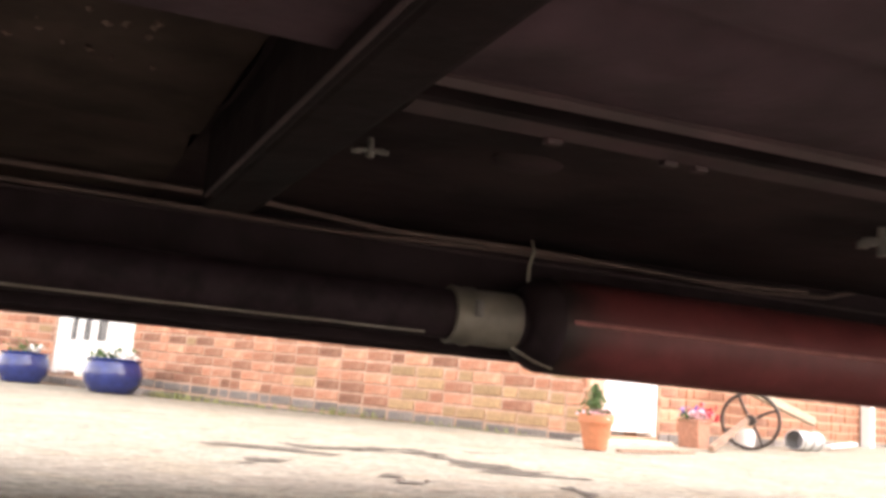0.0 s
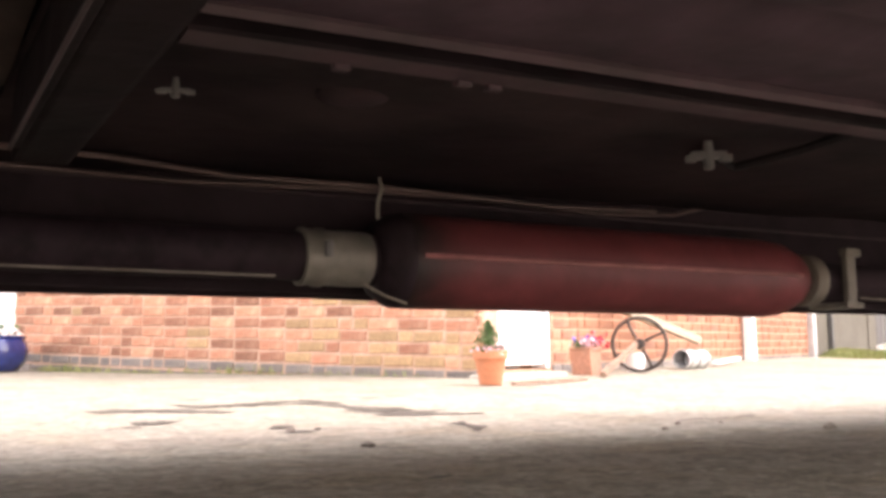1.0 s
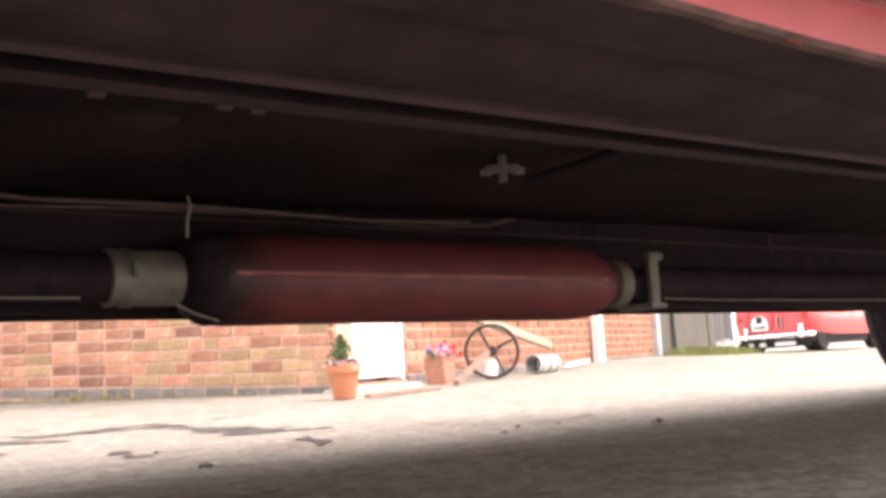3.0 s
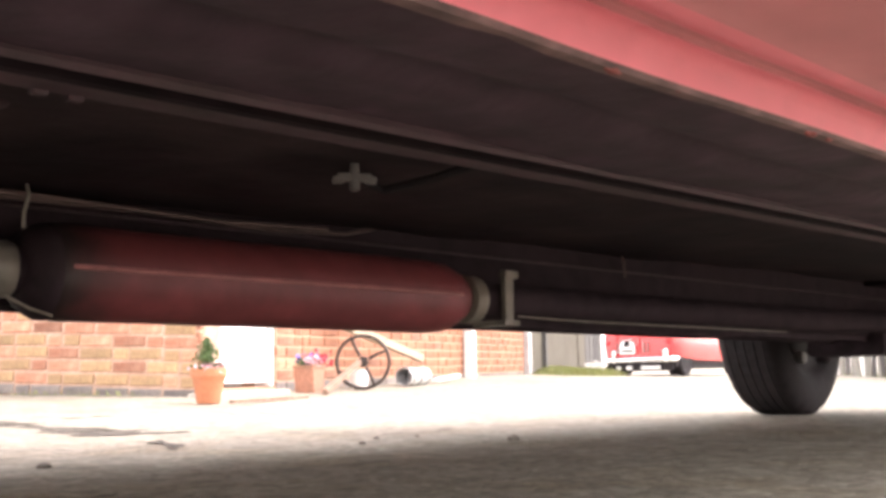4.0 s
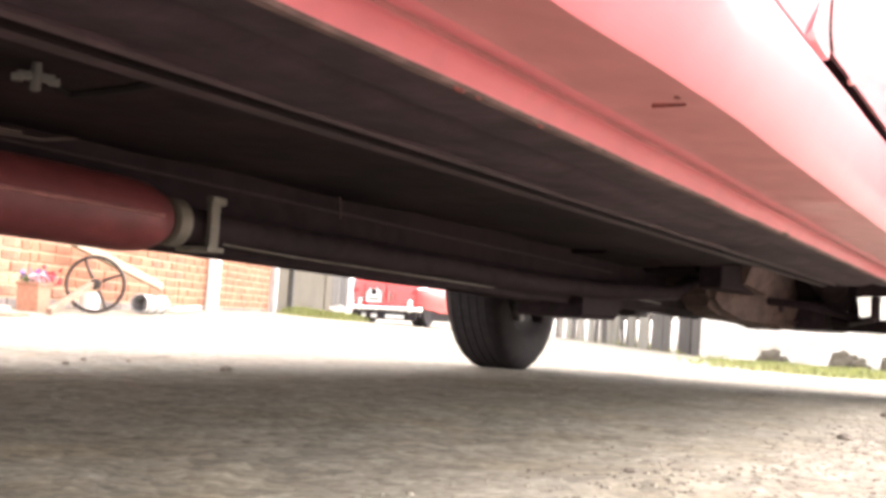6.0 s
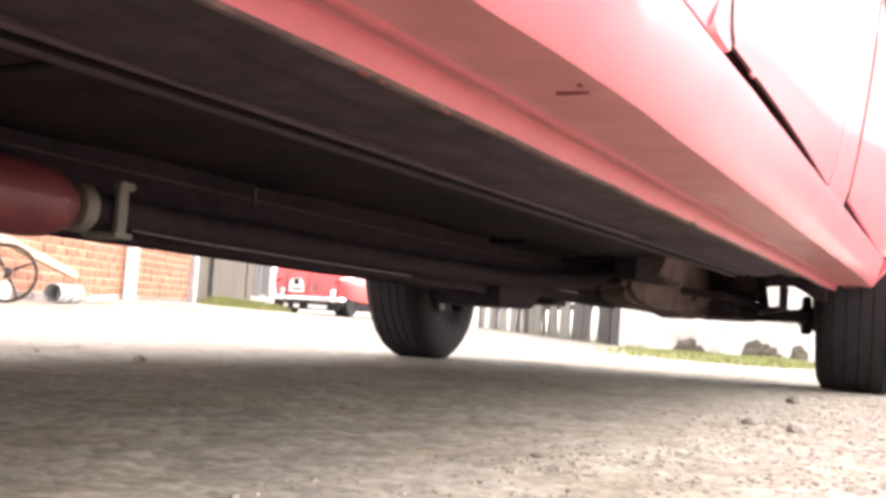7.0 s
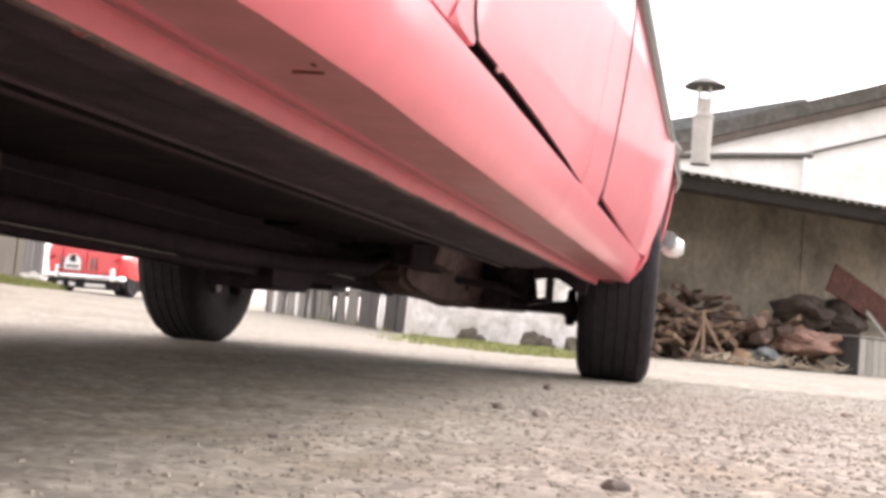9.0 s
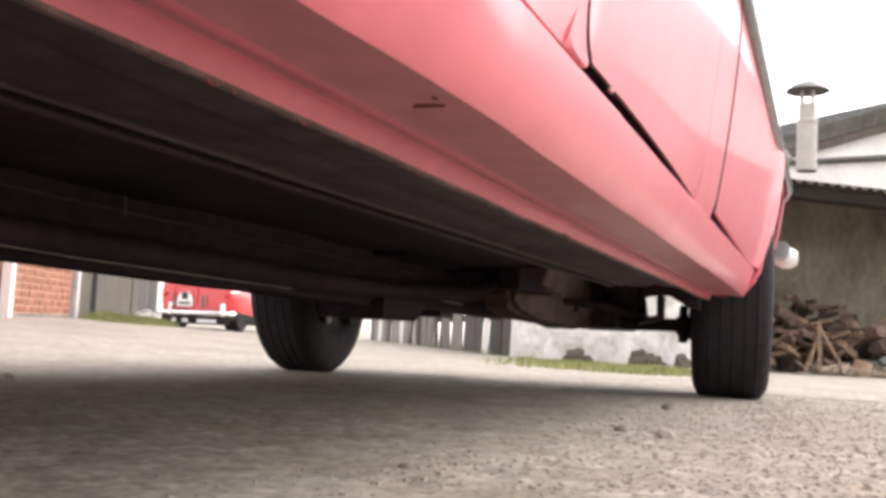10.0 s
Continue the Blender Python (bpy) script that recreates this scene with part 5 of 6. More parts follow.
def iron_wheel(centre, radius, normal_turn, tilt):
    e = root("iron_wheel", Matrix.Translation(centre) @ pose(0, 0, 0, 0, 0, normal_turn) @ pose(0, 0, 0, 90 + tilt, 0, 0), "black cast-iron hand wheel leaning by the planter", "wheel")
    pts = [(radius * math.cos(2 * math.pi * k / 48), radius * math.sin(2 * math.pi * k / 48), 0) for k in range(49)]
    part("rim", tube(pts, 0.0105, 8), M["iron"], e, smooth=True)
    part("hub", lathe([(0.012, -0.028), (0.03, -0.024), (0.034, 0.0), (0.03, 0.024), (0.012, 0.028)], 20), M["iron"], e, smooth=True)
    for k in range(4):
        a = radians(115 + 90 * k)
        bend = [(r * math.cos(a + 0.25 * (r / radius) * (1 - r / radius)), r * math.sin(a + 0.25 * (r / radius) * (1 - r / radius)), 0.0) for r in (0.04, radius * 0.35, radius * 0.7, radius)]
        part("spoke", tube(bend, [0.013, 0.010, 0.008, 0.009], 8), M["iron"], e, smooth=True)


c = on_wall(m2, 1.28, -0.33, 0.0)
gz = ground_z(c.x, c.y)
iron_wheel((c.x, c.y, gz + 0.176), 0.162, -37, -5)
# the shaft and boards that lean there


def board(name, a, b, width, thick, mat, label, category="board", roll=0.0):
    a, b = Vector(a), Vector(b)
    d = b - a
    bm = bmesh.new()
    add_box(bm, 0, d.length, -width / 2, width / 2, -thick / 2, thick / 2, min(thick, width) * 0.12)
    ob = finish(name, bm, mat)
    ob.matrix_world = Matrix.Translation(a) @ d.to_track_quat("X", "Z").to_matrix().to_4x4() @ pose(0, 0, 0, roll, 0, 0)
    return tagged(ob, label, category)


def wall2(s, y, z):
    q = on_wall(m2, s, y, 0)
    return (q.x, q.y, ground_z(q.x, q.y) + z)


board("shaft", wall2(0.42, -0.50, 0.02), wall2(1.29, -0.31, 0.18), 0.030, 0.030, M["shaft"], "rusty brown shaft leading down from the hand wheel", "shaft")
board("long_board", wall2(1.42, -0.11, 0.415), wall2(2.52, -0.23, 0.19), 0.05, 0.055, M["plank"], "long weathered board leaning down along the wall")
board("low_board", wall2(2.57, -0.32, 0.03), wall2(3.2, -0.28, 0.045), 0.05, 0.022, M["white_paint"], "pale board lying at the foot of the wall")
board("low_plank", wall2(-0.62, -0.58, 0.012), wall2(0.02, -0.60, 0.012), 0.03, 0.014, M["shaft"], "flat board lying before the doorstep")
e = root("metal_duct", Matrix.Translation(wall2(2.20, -0.3, 0.066)) @ pose(0, 0, 0, 0, 90, 24), "dented galvanised metal tube lying by the wall", "duct")
bm = lathe([(0.058, -0.17), (0.064, -0.17), (0.066, -0.16), (0.063, -0.10), (0.064, 0.10), (0.067, 0.16), (0.064, 0.17), (0.058, 0.17), (0.057, 0.0)], 28, cap=False)
bm.faces.new([v for v in bm.verts][-28:])
for v in bm.verts:
    v.co *= 1 + 0.05 * noise.noise(v.co * 14)
part("tube", bm, M["zinc"], e, smooth=True)
for z in (-0.13, 0.0, 0.13):
    part("band", lathe([(0.063, z - 0.010), (0.0675, z - 0.007), (0.0675, z + 0.007), (0.063, z + 0.010)], 28, cap=False), M["cowl"], e, smooth=True)
e = root("bucket", Matrix.Translation(wall2(1.50, -0.2, 0.0)) @ Matrix.Scale(0.6, 4), "white plastic bucket behind the hand wheel", "bucket")
part("pail", lathe([(0.08, 0), (0.085, 0.004), (0.105, 0.2), (0.11, 0.205), (0.098, 0.205), (0.09, 0.18)], 28), M["white_paint"], e, smooth=True)
part("handle", tube([(0.105, 0, 0.19), (0.08, -0.05, 0.12), (0.0, -0.1, 0.09), (-0.08, -0.05, 0.12), (-0.105, 0, 0.19)], 0.003, 6), M["zinc"], e)

# ---- concrete panel fence beyond the house ----
bm = bmesh.new()
add_box(bm, 6.34, 9.4, 0.0, 0.06, -0.2, 1.8, 0.0, m2)
panel_wall = tagged(finish("wall_3", bm, M["panel"]), "drab concrete panel fence behind a strip of grass", "fence", kind="structure")
for s in (7.0, 8.9):
    bm = bmesh.new()
    add_box(bm, s, s + 0.07, -0.05 if s < 8 else -0.015, -0.003, -0.2, 1.85, 0.006, m2)
    part("post", bm, M["fence"] if s < 8 else M["panel"], panel_wall)
# dark boards added to fill the dark gap past the fence
for k in range(4):
    bm = bmesh.new()
    add_box(bm, 9.42 + 0.3 * k, 9.70 + 0.3 * k, 0.0, 0.04, -0.1, 1.7, 0.006, m2)
    part("gate_board", bm, M["fence"], panel_wall, "dark upright board filling the dark gap beside the fence")


def grass_strip(name, spots, count, height, seed, label):
    rng = random.Random(seed)
    verts, faces = [], []
    for _ in range(count):
        (ax, ay), (bx, by), wide = spots[rng.randrange(len(spots))]
        u = rng.random()
        x, y = ax + (bx - ax) * u + rng.gauss(0, wide), ay + (by - ay) * u + rng.gauss(0, wide)
        thin = 0.35 + 0.9 * max(0, noise.noise(Vector((x * 1.5, y * 1.5, seed))) + 0.45)
        h, a, k = height * rng.uniform(0.35, 1.2) * thin, rng.uniform(0, 6.3), len(verts)
        w = rng.uniform(0.003, 0.007)
        dx, dy = math.cos(a), math.sin(a)
        z, l = ground_z(x, y) - 0.01, rng.uniform(0.1, 0.7) * h
        verts += [(x - w * dy, y + w * dx, z), (x + w * dy, y - w * dx, z), (x + l * 0.4 * dx + w * 0.6 * dy, y + l * 0.4 * dy - w * 0.6 * dx, z + h * 0.6), (x + l * dx, y + l * dy, z + h)]
        faces += [(k, k + 1, k + 2), (k, k + 2, k + 3)]
    me = bpy.data.meshes.new(name)
    me.from_pydata(verts, [], faces)
    me.materials.append(M["grass"])
    tagged(new(name, me), label, "grass", kind="stuff")


a, b = on_wall(m2, 6.5, -0.3, 0), on_wall(m2, 8.45, -0.3, 0)
grass_strip("grass", [((a.x, a.y), (b.x, b.y), 0.16)], 14000, 0.105, 3, "rough green grass along the panel fence")
q = on_wall(m2, 7.9, -0.42, 0)
tuft = root("wild_flowers", pose(q.x, q.y, ground_z(q.x, q.y)), "small tuft of white wild flowers in the grass", "plant")
rng = random.Random(31)
tagged(part("stems", clump(rng, bmesh.new(), (0, 0, 0.05), (0.09, 0.05, 0.03), 160, 0.03, 0.15), M["grass"], tuft, "thin green stems"), kind="stuff")
tagged(part("blossoms", clump(rng, bmesh.new(), (0.02, -0.03, 0.125), (0.07, 0.04, 0.018), 90, 0.022, 0.8), M["flower_white"], tuft, "white blossoms"), kind="stuff")
a, b = on_wall(m1, -3.5, -0.06, 0), on_wall(m1, -0.3, -0.05, 0)
worn_line([(a.x, a.y, 0.02), ((a.x + b.x) / 2, (a.y + b.y) / 2, 0.035), (b.x, b.y, 0.015)], 61, "dark dirt along the foot of the brick wall")
c = on_wall(m1, -2.3, -0.1, 0)
grass_strip("weeds", [((a.x, a.y), (b.x, b.y), 0.015), ((a.x, a.y), (c.x, c.y), 0.04)], 420, 0.055, 8, "small weeds along the foot of the brick wall")


# ================= the red car at the back of the yard =================
def far_car(place):
    e = root("parked_car", place, "bright red classic saloon with chrome bumper and pale plate", "car")
    # x across, y towards the viewer's far side (length), z up
    bm = bmesh.new()
    secs = [(0.0, 0.70, 0.37, 0.88), (0.10, 0.755, 0.36, 0.97), (0.6, 0.775, 0.34, 1.03), (1.2, 0.78, 0.30, 1.06), (2.6, 0.78, 0.30, 1.02), (3.5, 0.76, 0.32, 0.85), (3.95, 0.70, 0.34, 0.75)]
    rings = []
    for y, w, z0, z1 in secs:
        rings.append([bm.verts.new((sx * w * k, y, z)) for sx, k, z in ((-1, 0.93, z0), (-1, 1.0, (z0 + z1) / 2), (-1, 0.97, z1 - 0.08), (-1, 0.86, z1), (1, 0.86, z1), (1, 0.97, z1 - 0.08), (1, 1.0, (z0 + z1) / 2), (1, 0.93, z0))])
    for a, b in zip(rings, rings[1:]):
        for i in range(8):
            bm.faces.new((a[i], a[(i + 1) % 8], b[(i + 1) % 8], b[i]))
    bm.faces.new(rings[0][::-1])
    bm.faces.new(rings[-1])
    bmesh.ops.bevel(bm, geom=[ed for ed in bm.edges], offset=0.02, segments=2, affect="EDGES")
    body = part("body", bm, M["paint_far"], e, smooth=True)
    bm = bmesh.new()
    add_prism(bm, [(1.0, 1.02), (2.9, 0.98), (2.45, 1.42), (1.35, 1.44)], -0.62, 0.62, pose(0, 0, 0, 0, 0, 90))
    bmesh.ops.bevel(bm, geom=list(bm.edges), offset=0.05, segments=3, affect="EDGES")
    part("cabin", bm, M["glass"], e, smooth=True)
    part("roof", box(-0.56, 0.56, 1.3, 2.5, 1.41, 1.47, 0.025), M["paint_far"], e)
    bm = tube([(-0.78, 0.10, 0.30), (-0.75, -0.02, 0.30), (-0.66, -0.085, 0.30), (0.0, -0.11, 0.30), (0.66, -0.085, 0.30), (0.75, -0.02, 0.30), (0.78, 0.10, 0.30)], 0.036, 10)
    for v in bm.verts:
        v.co.z = 0.31 + (v.co.z - 0.30) * 1.25
    bumper = part("bumper", bm, M["chrome_far"], e, "chrome bumper", smooth=True)
    for x in (-0.42, 0.64):
        part("overrider", box(x - 0.035, x + 0.035, -0.16, -0.09, 0.25, 0.50, 0.025), M["chrome_far"], bumper)
    bm = bmesh.new()
    add_prism(bm, [(-0.35, 0.43), (-0.03, 0.43), (-0.03, 0.57), (-0.06, 0.65), (-0.13, 0.70), (-0.25, 0.70), (-0.32, 0.65), (-0.35, 0.57)], -0.04, -0.025)
    plate = part("number_plate", bm, M["white_paint"], e, "pale arched number plate with dark marks")
    part("plate_lamp", box(-0.25, -0.13, -0.06, -0.041, 0.57, 0.69, 0.01), M["rubber"], plate, "dark plate lamp")
    part("plate_bar", box(-0.31, -0.07, -0.0445, -0.0405, 0.465, 0.515), M["cowl"], plate)
    for x in (-0.40, 0.16, 0.24):
        part("trim_strip", box(x - 0.014, x + 0.014, -0.035, -0.015, 0.44, 0.66, 0.006), M["chrome"], e)
    # box added under the floor to block the light behind the car
    part("underbody", box(-0.66, 0.66, 0.3, 3.7, 0.17, 0.36, 0.02), M["rubber"], e, "dark underbody box added to block light from behind")
    for x in (-0.62, 0.62):
        part("lamp_unit", lathe([(0.05, 0), (0.045, 0.03), (0.02, 0.045)], 20, pose(x, -0.01, 0.66, 90, 0, 0)), M["paint_far"], e, "round red lamp lens", smooth=True)
    # valance drawn lower in black for the shade and tyres below it
    part("valance", box(-0.70, 0.70, 0.05, 0.10, 0.10, 0.38, 0.015), M["rubber"], e, "black valance set deep, for the tyres and shade below")
    for x, w in ((-0.43, 0.045), (-0.20, 0.06), (0.25, 0.20)):
        part("lower_panel", box(x - w, x + w, 0.030, 0.047, 0.13, 0.20, 0.008), M["lamp"], e, "pale lower panel")
    for x in (-0.45, 0.05):
        part("bonnet_crease", tube([(x, -0.02, 0.47), (x, -0.03, 0.62), (x * 0.9, -0.01, 0.80)], 0.012, 8), M["paint_far"], e, smooth=True)
    part("wing_flash", tube([(0.72, 0.02, 0.72), (0.785, 0.5, 0.78), (0.79, 1.4, 0.80)], 0.014, 8), M["chrome_far"], e, "chrome side flash", smooth=True)
    for x in (-0.63, 0.63):
        for y in (0.68, 3.15):
            t = pose(x, y, 0.29, 0, 90, 0)
            w = part("wheel", lathe([(0.05, -0.07), (0.16, -0.06), (0.16, 0.06), (0.05, 0.07)], 24, t), M["rim"], e, smooth=True)
            part("tyre", lathe([(0.16, -0.06), (0.2, -0.08), (0.26, -0.08), (0.285, -0.06), (0.29, 0.0), (0.285, 0.06), (0.26, 0.08), (0.2, 0.08), (0.16, 0.06)], 32, t, cap=False), M["rubber"], w, smooth=True)
    return e


far_car(pose(11.72, 10.0, ground_z(12.0, 10.0), 0, 0, -81) @ Matrix.Scale(0.9, 4))

# ================= board fence, white wall, wood store =================
def board_fence(a, b, count, seed):
    rng = random.Random(seed)
    fence = root("fence", pose(0, 0, 0), "patched fence of grey and white upright boards", "fence")
    a, b = Vector((*a, 0)), Vector((*b, 0))
    d = (b - a).normalized()
    ang = math.degrees(math.atan2(d.y, d.x))
    total = (b - a).length
    for k in range(count):
        w = total / count * rng.uniform(0.62, 0.97)
        c = a + d * (total * (k + 0.5) / count)
        h = 1.5 + rng.uniform(-0.12, 0.12)
        bm = box(-w / 2, w / 2, -0.012 + rng.uniform(-0.02, 0.02), 0.012, -0.1, h, 0.004)
        bmesh.ops.transform(bm, verts=bm.verts, matrix=pose(c.x, c.y, ground_z(c.x, c.y), rng.uniform(-2, 2), rng.uniform(-1.2, 1.2), ang))
        part("board", bm, M[{"w": "white_render", "p": "fence_pale", "d": "fence"}["dpwpdppwpdpdppddpppdddwdddwdd"[k]]], fence)
    for z in (0.35, 1.2):
        bm = box(-total / 2, total / 2, 0.02, 0.06, z, z + 0.08)
        c = (a + b) / 2
        bmesh.ops.transform(bm, verts=bm.verts, matrix=pose(c.x, c.y, ground_z(c.x, c.y), 0, 0, ang))
        part("rail", bm, M["fence"], fence)


board_fence((12.6, 7.05), (8.35, 3.15), 27, 5)

bm = bmesh.new()
m3 = pose(8.35, 3.12, 0, 0, 0, -113)
grid = []
for i in range(61):
    row = []
    for j in range(37):
        u, z = 2.55 * i / 60, -0.2 + 1.75 * j / 36
        d = 0.13 * noise.noise(Vector((u * 3.1, z * 0.8, 4))) + 0.05 * noise.noise(Vector((u * 2.6, z * 3.4, 7))) + 0.03 * noise.noise(Vector((u * 9, z * 9, 1))) + 0.05 * max(0, 0.25 - z)
        row.append(bm.verts.new(m3 @ Vector((u, -0.04 - d, z + 0.06 * noise.noise(Vector((u * 4, 0, 9))) * (j == 36)))))
    grid.append(row)
back = [[bm.verts.new(m3 @ Vector((u, 0.25, z))) for z in (-0.2, 1.5)] for u in (0.0, 2.55)]
for p, q in zip(grid, grid[1:]):
    for j in range(36):
        bm.faces.new((p[j], q[j], q[j + 1], p[j + 1]))
bm.faces.new([row[36] for row in grid] + [back[1][1], back[0][1]])
bm.faces.new([v for v in grid[0]] + [back[0][1], back[0][0]])
bm.faces.new([v for v in grid[60]] + [back[1][1], back[1][0]])
bm.faces.new((back[0][0], back[0][1], back[1][1], back[1][0]))
tagged(finish("wall_4", bm, M["wall_white"], smooth=True), "whitewashed rough wall with stained foot", "wall", kind="structure")


def boulder(x, y, s, seed):
    rng = random.Random(seed)
    bm = bmesh.new()
    bmesh.ops.create_icosphere(bm, subdivisions=3, radius=1)
    k = (s * rng.uniform(0.8, 1.2), s * rng.uniform(0.7, 1.0), s * rng.uniform(0.8, 1.3))
    for v in bm.verts:
        v.co *= 1 + 0.45 * noise.noise(v.co * 1.4 + Vector((seed, 0, 0))) + 0.15 * noise.noise(v.co * 4 + Vector((0, seed, 0)))
        v.co = Vector((v.co.x * k[0], v.co.y * k[1], v.co.z * k[2]))
    ob = finish("boulder", bm, M["panel"], smooth=True)
    ob.matrix_world = pose(x, y, ground_z(x, y) + 0.5 * k[2], 0, 0, rng.uniform(0, 360))
    tagged(ob, "grey stone block at the foot of the white wall", "stone", "stones along the white wall")


for k, (s, off, size) in enumerate([(0.98, -0.25, 0.12), (1.10, -0.22, 0.07), (1.80, -0.25, 0.12), (1.98, -0.27, 0.09), (2.25, -0.24, 0.08)]):
    q = m3 @ Vector((s, off, 0))
    boulder(q.x, q.y, size, 40 + k)
grass_strip("grass", [((3.5, 1.25), (7.9, 2.45), 0.22), ((2.9, 0.78), (6.8, 1.55), 0.20), ((4.5, 1.3), (7.6, 1.9), 0.25)], 34000, 0.042, 5, "thin yellow-green grass before the white wall")
a, b = (12.6, 6.75), (8.2, 2.85)
grass_strip("grass", [(a, b, 0.10)], 3000, 0.07, 6, "ragged grass along the board fence")

# wood store: a lean-to with a corrugated roof
EAVE = pose(8.13, 1.70, 0, 0, 0, -51)


def store_box(name, x0, x1, y0, y1, z0, z1, mat, parent, bevel=0.0, label=""):
    bm = box(x0, x1, y0, y1, z0, z1, bevel)
    return part(name, bm, mat, parent, label)


store = root("wood_store", EAVE, "open lean-to wood store with a mossy corrugated roof", "shed")
store_box("back_wall", 0.0, 8.5, 1.9, 2.1, -0.2, 2.575, M["shed_wall"], store)
store_box("wall_batten", 5.475, 5.51, 1.880, 1.897, -0.1, 2.3, M["shed_wall"], store, 0.004, "upright batten on the back wall")
store_box("end_wall", -0.1, 0.0, 0.15, 2.1, -0.2, 2.3, M["shed_wall"], store)
# beam and eave board near-black: the shade below the roof edge
store_box("beam", -0.1, 8.5, 0.02, 0.12, 2.0, 2.14, M["soil"], store)
store_box("eave_board", -0.2, 8.6, -0.16, -0.13, 1.99, 2.115, M["eave_shade"], store, 0.004, "eave board darkened for the shade under the roof edge")
for x in (0.05, 8.3):
    store_box("post", x, x + 0.1, 0.02, 0.12, -0.1, 2.0, M["shed_wall"], store, 0.008)
bm = bmesh.new()
rows = []
for j in range(9):
    y = -0.22 + 2.45 * j / 8
    rows.append([bm.verts.new((-0.25 + 8.9 * i / 260, y, 2.16 + 0.20 * (y + 0.22) + 0.028 * math.sin(i * 8.9 / 260 / 0.15 * 2 * math.pi))) for i in range(261)])
for r, q in zip(rows, rows[1:]):
    for i in range(260):
        bm.faces.new((r[i], r[i + 1], q[i + 1], q[i]))
bmesh.ops.solidify(bm, geom=bm.faces[:], thickness=0.02)
part("roof_sheet", bm, M["sheet"], store, "mossy corrugated roof sheet", smooth=True)


def log(place, r, l, split, seed, label, cat="log"):
    rng = random.Random(seed)
    bm = bmesh.new()
    n = 9
    arc = math.pi * (2 if not split else rng.choice((1.0, 0.55)))
    pts = [(r * math.cos(arc * k / n), r * math.sin(arc * k / n)) for k in range(n if not split else n + 1)] + ([(0, 0)] if split else [])
    a = [bm.verts.new((-l / 2, y * (1 + 0.1 * rng.random()), z)) for y, z in pts]
    b = [bm.verts.new((l / 2, v.co.y, v.co.z)) for v in a]
    m = len(a)
    for i in range(m):
        bm.faces.new((a[i], a[(i + 1) % m], b[(i + 1) % m], b[i]))
    bm.faces.new(a[::-1])
    bm.faces.new(b)
    ob = finish("log", bm, M["cut_wood"] if split and rng.random() < 0.42 else M["bark"])
    ob.matrix_world = place
    return tagged(ob, label, cat, "logs in the wood store")


rng = random.Random(77)
for k in range(290):
    x = rng.uniform(1.3, 4.6)
    y = rng.uniform(0.15, 1.5)
    top = (0.78 * math.exp(-((x - 2.6) / 0.62) ** 2) + 0.55 * math.exp(-((x - 3.8) / 0.8) ** 2)) * (0.45 + 0.55 * min(1, (y + 0.1) / 0.9)) + 0.08
    z = 0.05 + top * rng.random() ** 0.7
    log(EAVE @ pose(x, y, z, rng.uniform(-30, 30), rng.uniform(-35, 35), rng.uniform(0, 180)), rng.uniform(0.03, 0.085), rng.uniform(0.20, 0.46), rng.random() < 0.7, k, "rough brown split log in a heap")
for k, (x0, z0, x1, z1) in enumerate([(2.3, 0.02, 2.37, 0.62), (2.1, 0.03, 2.35, 0.4), (2.65, 0.05, 2.4, 0.5)]):
    board("stake", EAVE @ Vector((x0, 0.0, z0)), EAVE @ Vector((x1, 0.12, z1)), 0.04, 0.03, M["cut_wood"], "pale split stake leaning on the log heap", "stake")
board("rusty_sheet", EAVE @ Vector((4.66, 0.45, 1.27)), EAVE @ Vector((6.0, 0.3, 0.62)), 0.40, 0.03, M["rust_sheet"], "rust-red metal sheet leaning in the wood store", "metal sheet", roll=84)
e = root("grey_box", EAVE @ pose(4.62, -0.2, 0, 0, 0, 4), "grey weathered box beside the log heap", "box")
store_box("crate", -0.28, 0.28, -0.18, 0.18, 0, 0.465, M["fence"], e, 0.01)
for k in range(5):
    store_box("crate_board", -0.30 + 0.12 * k, -0.19 + 0.12 * k, -0.2, -0.181, 0.0, 0.466 - 0.006 * (k % 2), M["fence_pale"], e, 0.004)
store_box("lid", -0.32, 0.32, -0.22, 0.22, 0.47, 0.495, M["fence_pale"], e, 0.006)
for k, (x, y, z, s) in enumerate([(4.45, 0.7, 0.78, 0.36), (5.05, 0.75, 0.74, 0.40), (4.0, 0.12, 0.34, 0.40)]):
    bm = bmesh.new()
    bmesh.ops.create_icosphere(bm, subdivisions=4, radius=s)
    for v in bm.verts:
        v.co *= 1 + 0.45 * noise.noise(v.co * 4 + Vector((k * 3, 0, 0))) + 0.16 * noise.noise(v.co * 13 + Vector((k, 0, 0)))
        v.co.z *= 0.6 if k < 2 else 0.42
    ob = finish("sack", bm, M["soil"] if k < 2 else M["sackcloth"], smooth=True)
    ob.matrix_world = EAVE @ pose(x, y, z)
    tagged(ob, "dark crumpled sack on the log heap" if k < 2 else "tan crumpled sack lying over the logs", "sack")

board("thin_plank", EAVE @ Vector((5.06, 0.2, 0.84)), EAVE @ Vector((5.42, 0.1, 0.45)), 0.05, 0.02, M["fence_pale"], "thin weathered plank under the rusty sheet", "plank", roll=80)
ob = finish("stump", lathe([(0.115, 0.0), (0.12, 0.01), (0.105, 0.10), (0.10, 0.19), (0.09, 0.20)], 14), M["cut_wood"])
ob.matrix_world = EAVE @ pose(2.73, -0.12, -0.01, 14, 8, 30)
tagged(ob, "short pale sawn stump before the log heap", "stump")
bm = bmesh.new()
bmesh.ops.create_icosphere(bm, subdivisions=4, radius=0.2)
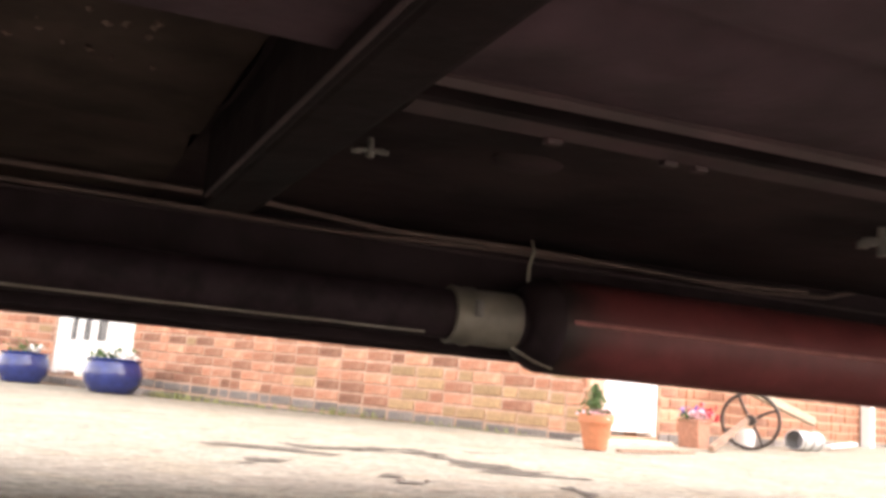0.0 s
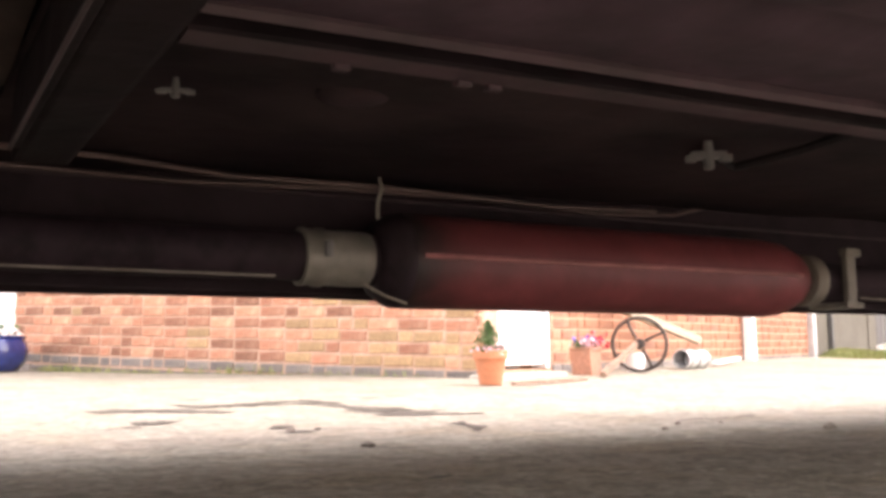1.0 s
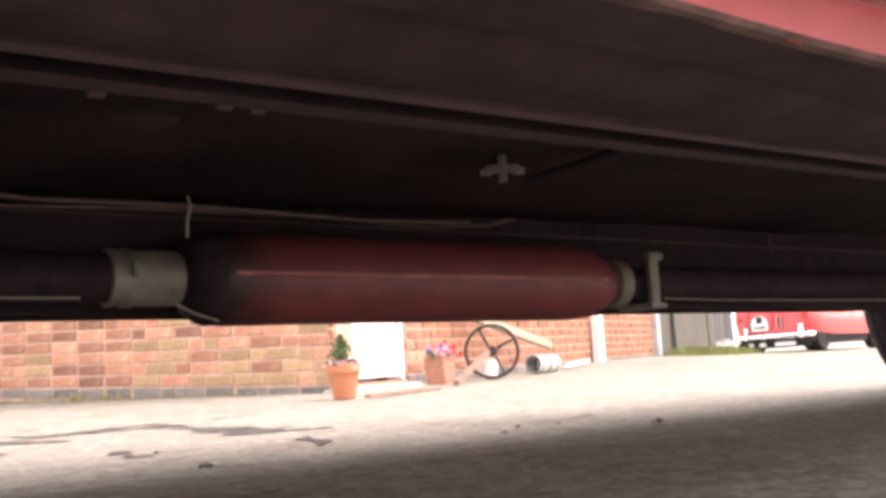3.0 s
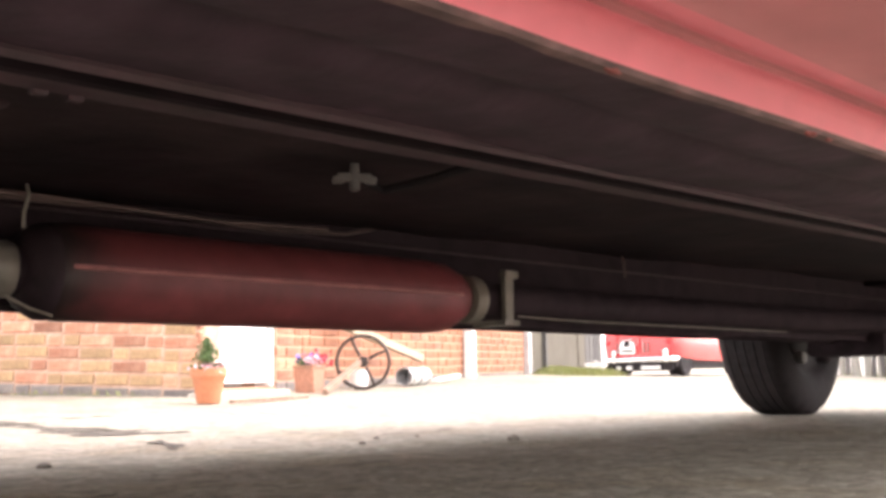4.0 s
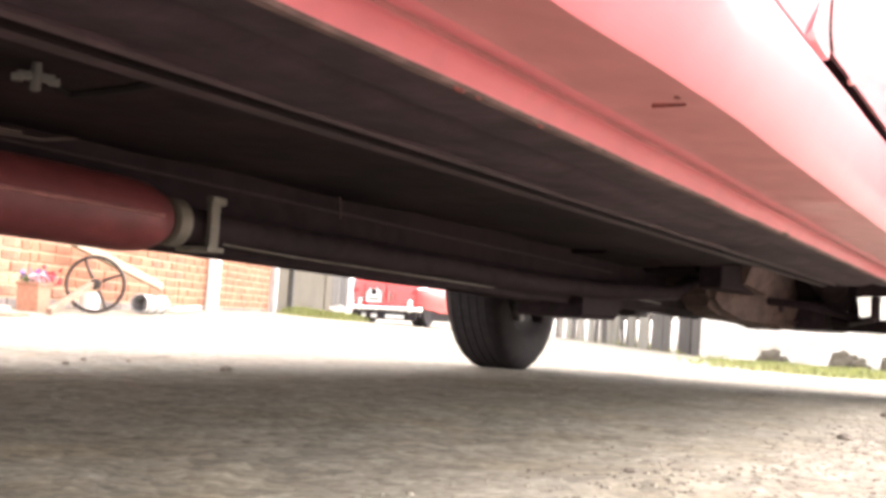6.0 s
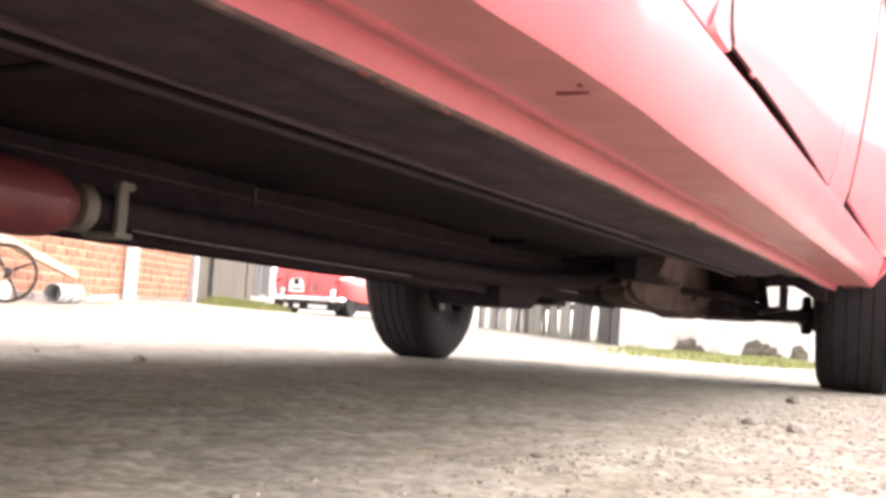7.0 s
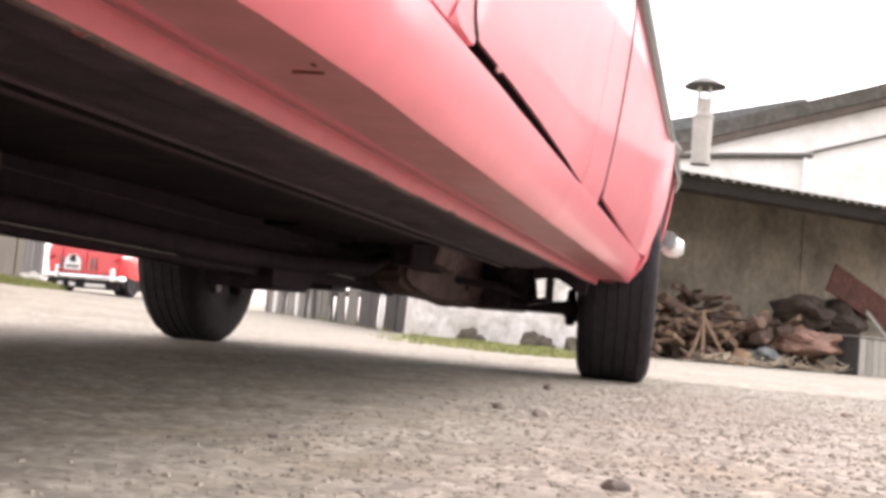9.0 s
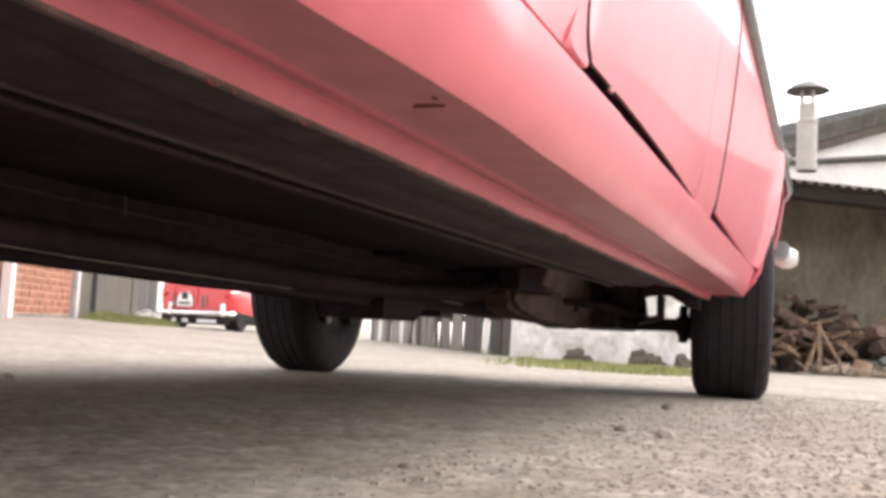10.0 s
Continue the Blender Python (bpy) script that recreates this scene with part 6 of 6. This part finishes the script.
for v in bm.verts:
    v.co *= 1 + 0.5 * noise.noise(v.co * 6) + 0.2 * noise.noise(v.co * 18)
    v.co.z *= 0.55
ob = finish("bag", bm, M["slate"], smooth=True)
ob.matrix_world = EAVE @ pose(3.33, 0.08, 0.13)
tagged(ob, "crumpled grey plastic bag among the logs", "bag")
rng = random.Random(19)
bm = bmesh.new()
for _ in range(170):
    q = Vector((rng.uniform(2.0, 4.4), rng.uniform(-0.35, 0.05), 0.02 + 0.10 * rng.random() ** 2))
    a = rng.uniform(0, 6.3)
    add_tube(bm, [q, q + Vector((0.16 * math.cos(a), 0.10 * math.sin(a), rng.uniform(-0.01, 0.08)))], rng.uniform(0.004, 0.011), 5)
bmesh.ops.transform(bm, verts=bm.verts, matrix=EAVE)
tagged(finish("kindling", bm, M["plank"]), "pale sticks and straw strewn before the logs", "kindling", kind="stuff")

# flue pipe with a cowl
e = root("flue_pipe", pose(9.55, 0.09, 2.36), "pale metal flue pipe with a dark cowl on the shed roof", "chimney")
part("pipe", lathe([(0.115, 0.0), (0.115, 0.56), (0.125, 0.565), (0.125, 0.60), (0.10, 0.62), (0.10, 0.80)], 28), M["flue"], e, smooth=True)
for k in range(4):
    a = radians(45 + 90 * k)
    part("strut", box(0.075, 0.1, -0.018, 0.018, 0.78, 1.0), M["flue"], e).matrix_basis = pose(0, 0, 0, 0, 0, 45 + 90 * k)
part("cowl", lathe([(0.252, 0.950), (0.255, 0.957), (0.165, 1.03), (0.065, 1.075), (0.005, 1.085)], 32), M["cowl"], e, "dark conical cowl", smooth=True)

# white building behind
bm = bmesh.new()
m5 = pose(15.0, 1.385, -0.011, 0, 0, -78) @ Matrix.Scale(1.127, 4)
add_prism(bm, [(-0.5, -0.3), (9, -0.3), (9, 5.9), (-0.5, 2.92)], 0.0, 0.3, m5)
add_prism(bm, [(0.0, -0.3), (2.4, -0.3), (2.4, 3.1), (0.0, 2.92)], -0.9, -0.01, m5)
house = tagged(finish("white_house", bm, M["white_render"]), "white rendered house with a grey slate roof", "house")
bm = bmesh.new()
add_prism(bm, [(-1.0, 2.77), (9.2, 5.98), (9.2, 6.22), (-1.0, 3.0)], -0.22, 5.0, m5)
part("roof", bm, M["old_slate"], house, "mossy brown slate roof")
bm = bmesh.new()
add_prism(bm, [(-0.9, 3.05), (2.75, 4.18), (2.75, 4.36), (-0.9, 3.48)], 0.5, 5.0, m5)
part("roof", bm, M["slate"], house, "raised grey slate roof")
bm = bmesh.new()
add_prism(bm, [(-1.0, 2.66), (9.2, 5.87), (9.2, 5.975), (-1.0, 2.765)], -0.2, 0.0, m5)
part("eaves_board", bm, M["fascia"], house, "brown weathered eaves board")
part("gutter", tube([m5 @ Vector((-0.1, -0.95, 2.93)), m5 @ Vector((2.46, -0.95, 3.12))], 0.05, 10), M["cowl"], house, "grey gutter", smooth=True)
part("downpipe", tube([m5 @ Vector((2.36, -0.95, 3.1)), m5 @ Vector((2.36, -0.95, 0.0))], 0.035, 10), M["white_paint"], house, smooth=True)
part("cable", tube([m5 @ Vector((1.9, -0.06, 3.1)), m5 @ Vector((4.0, -0.06, 3.75)), m5 @ Vector((8.0, -0.06, 4.95))], 0.025, 6), M["cowl"], house)
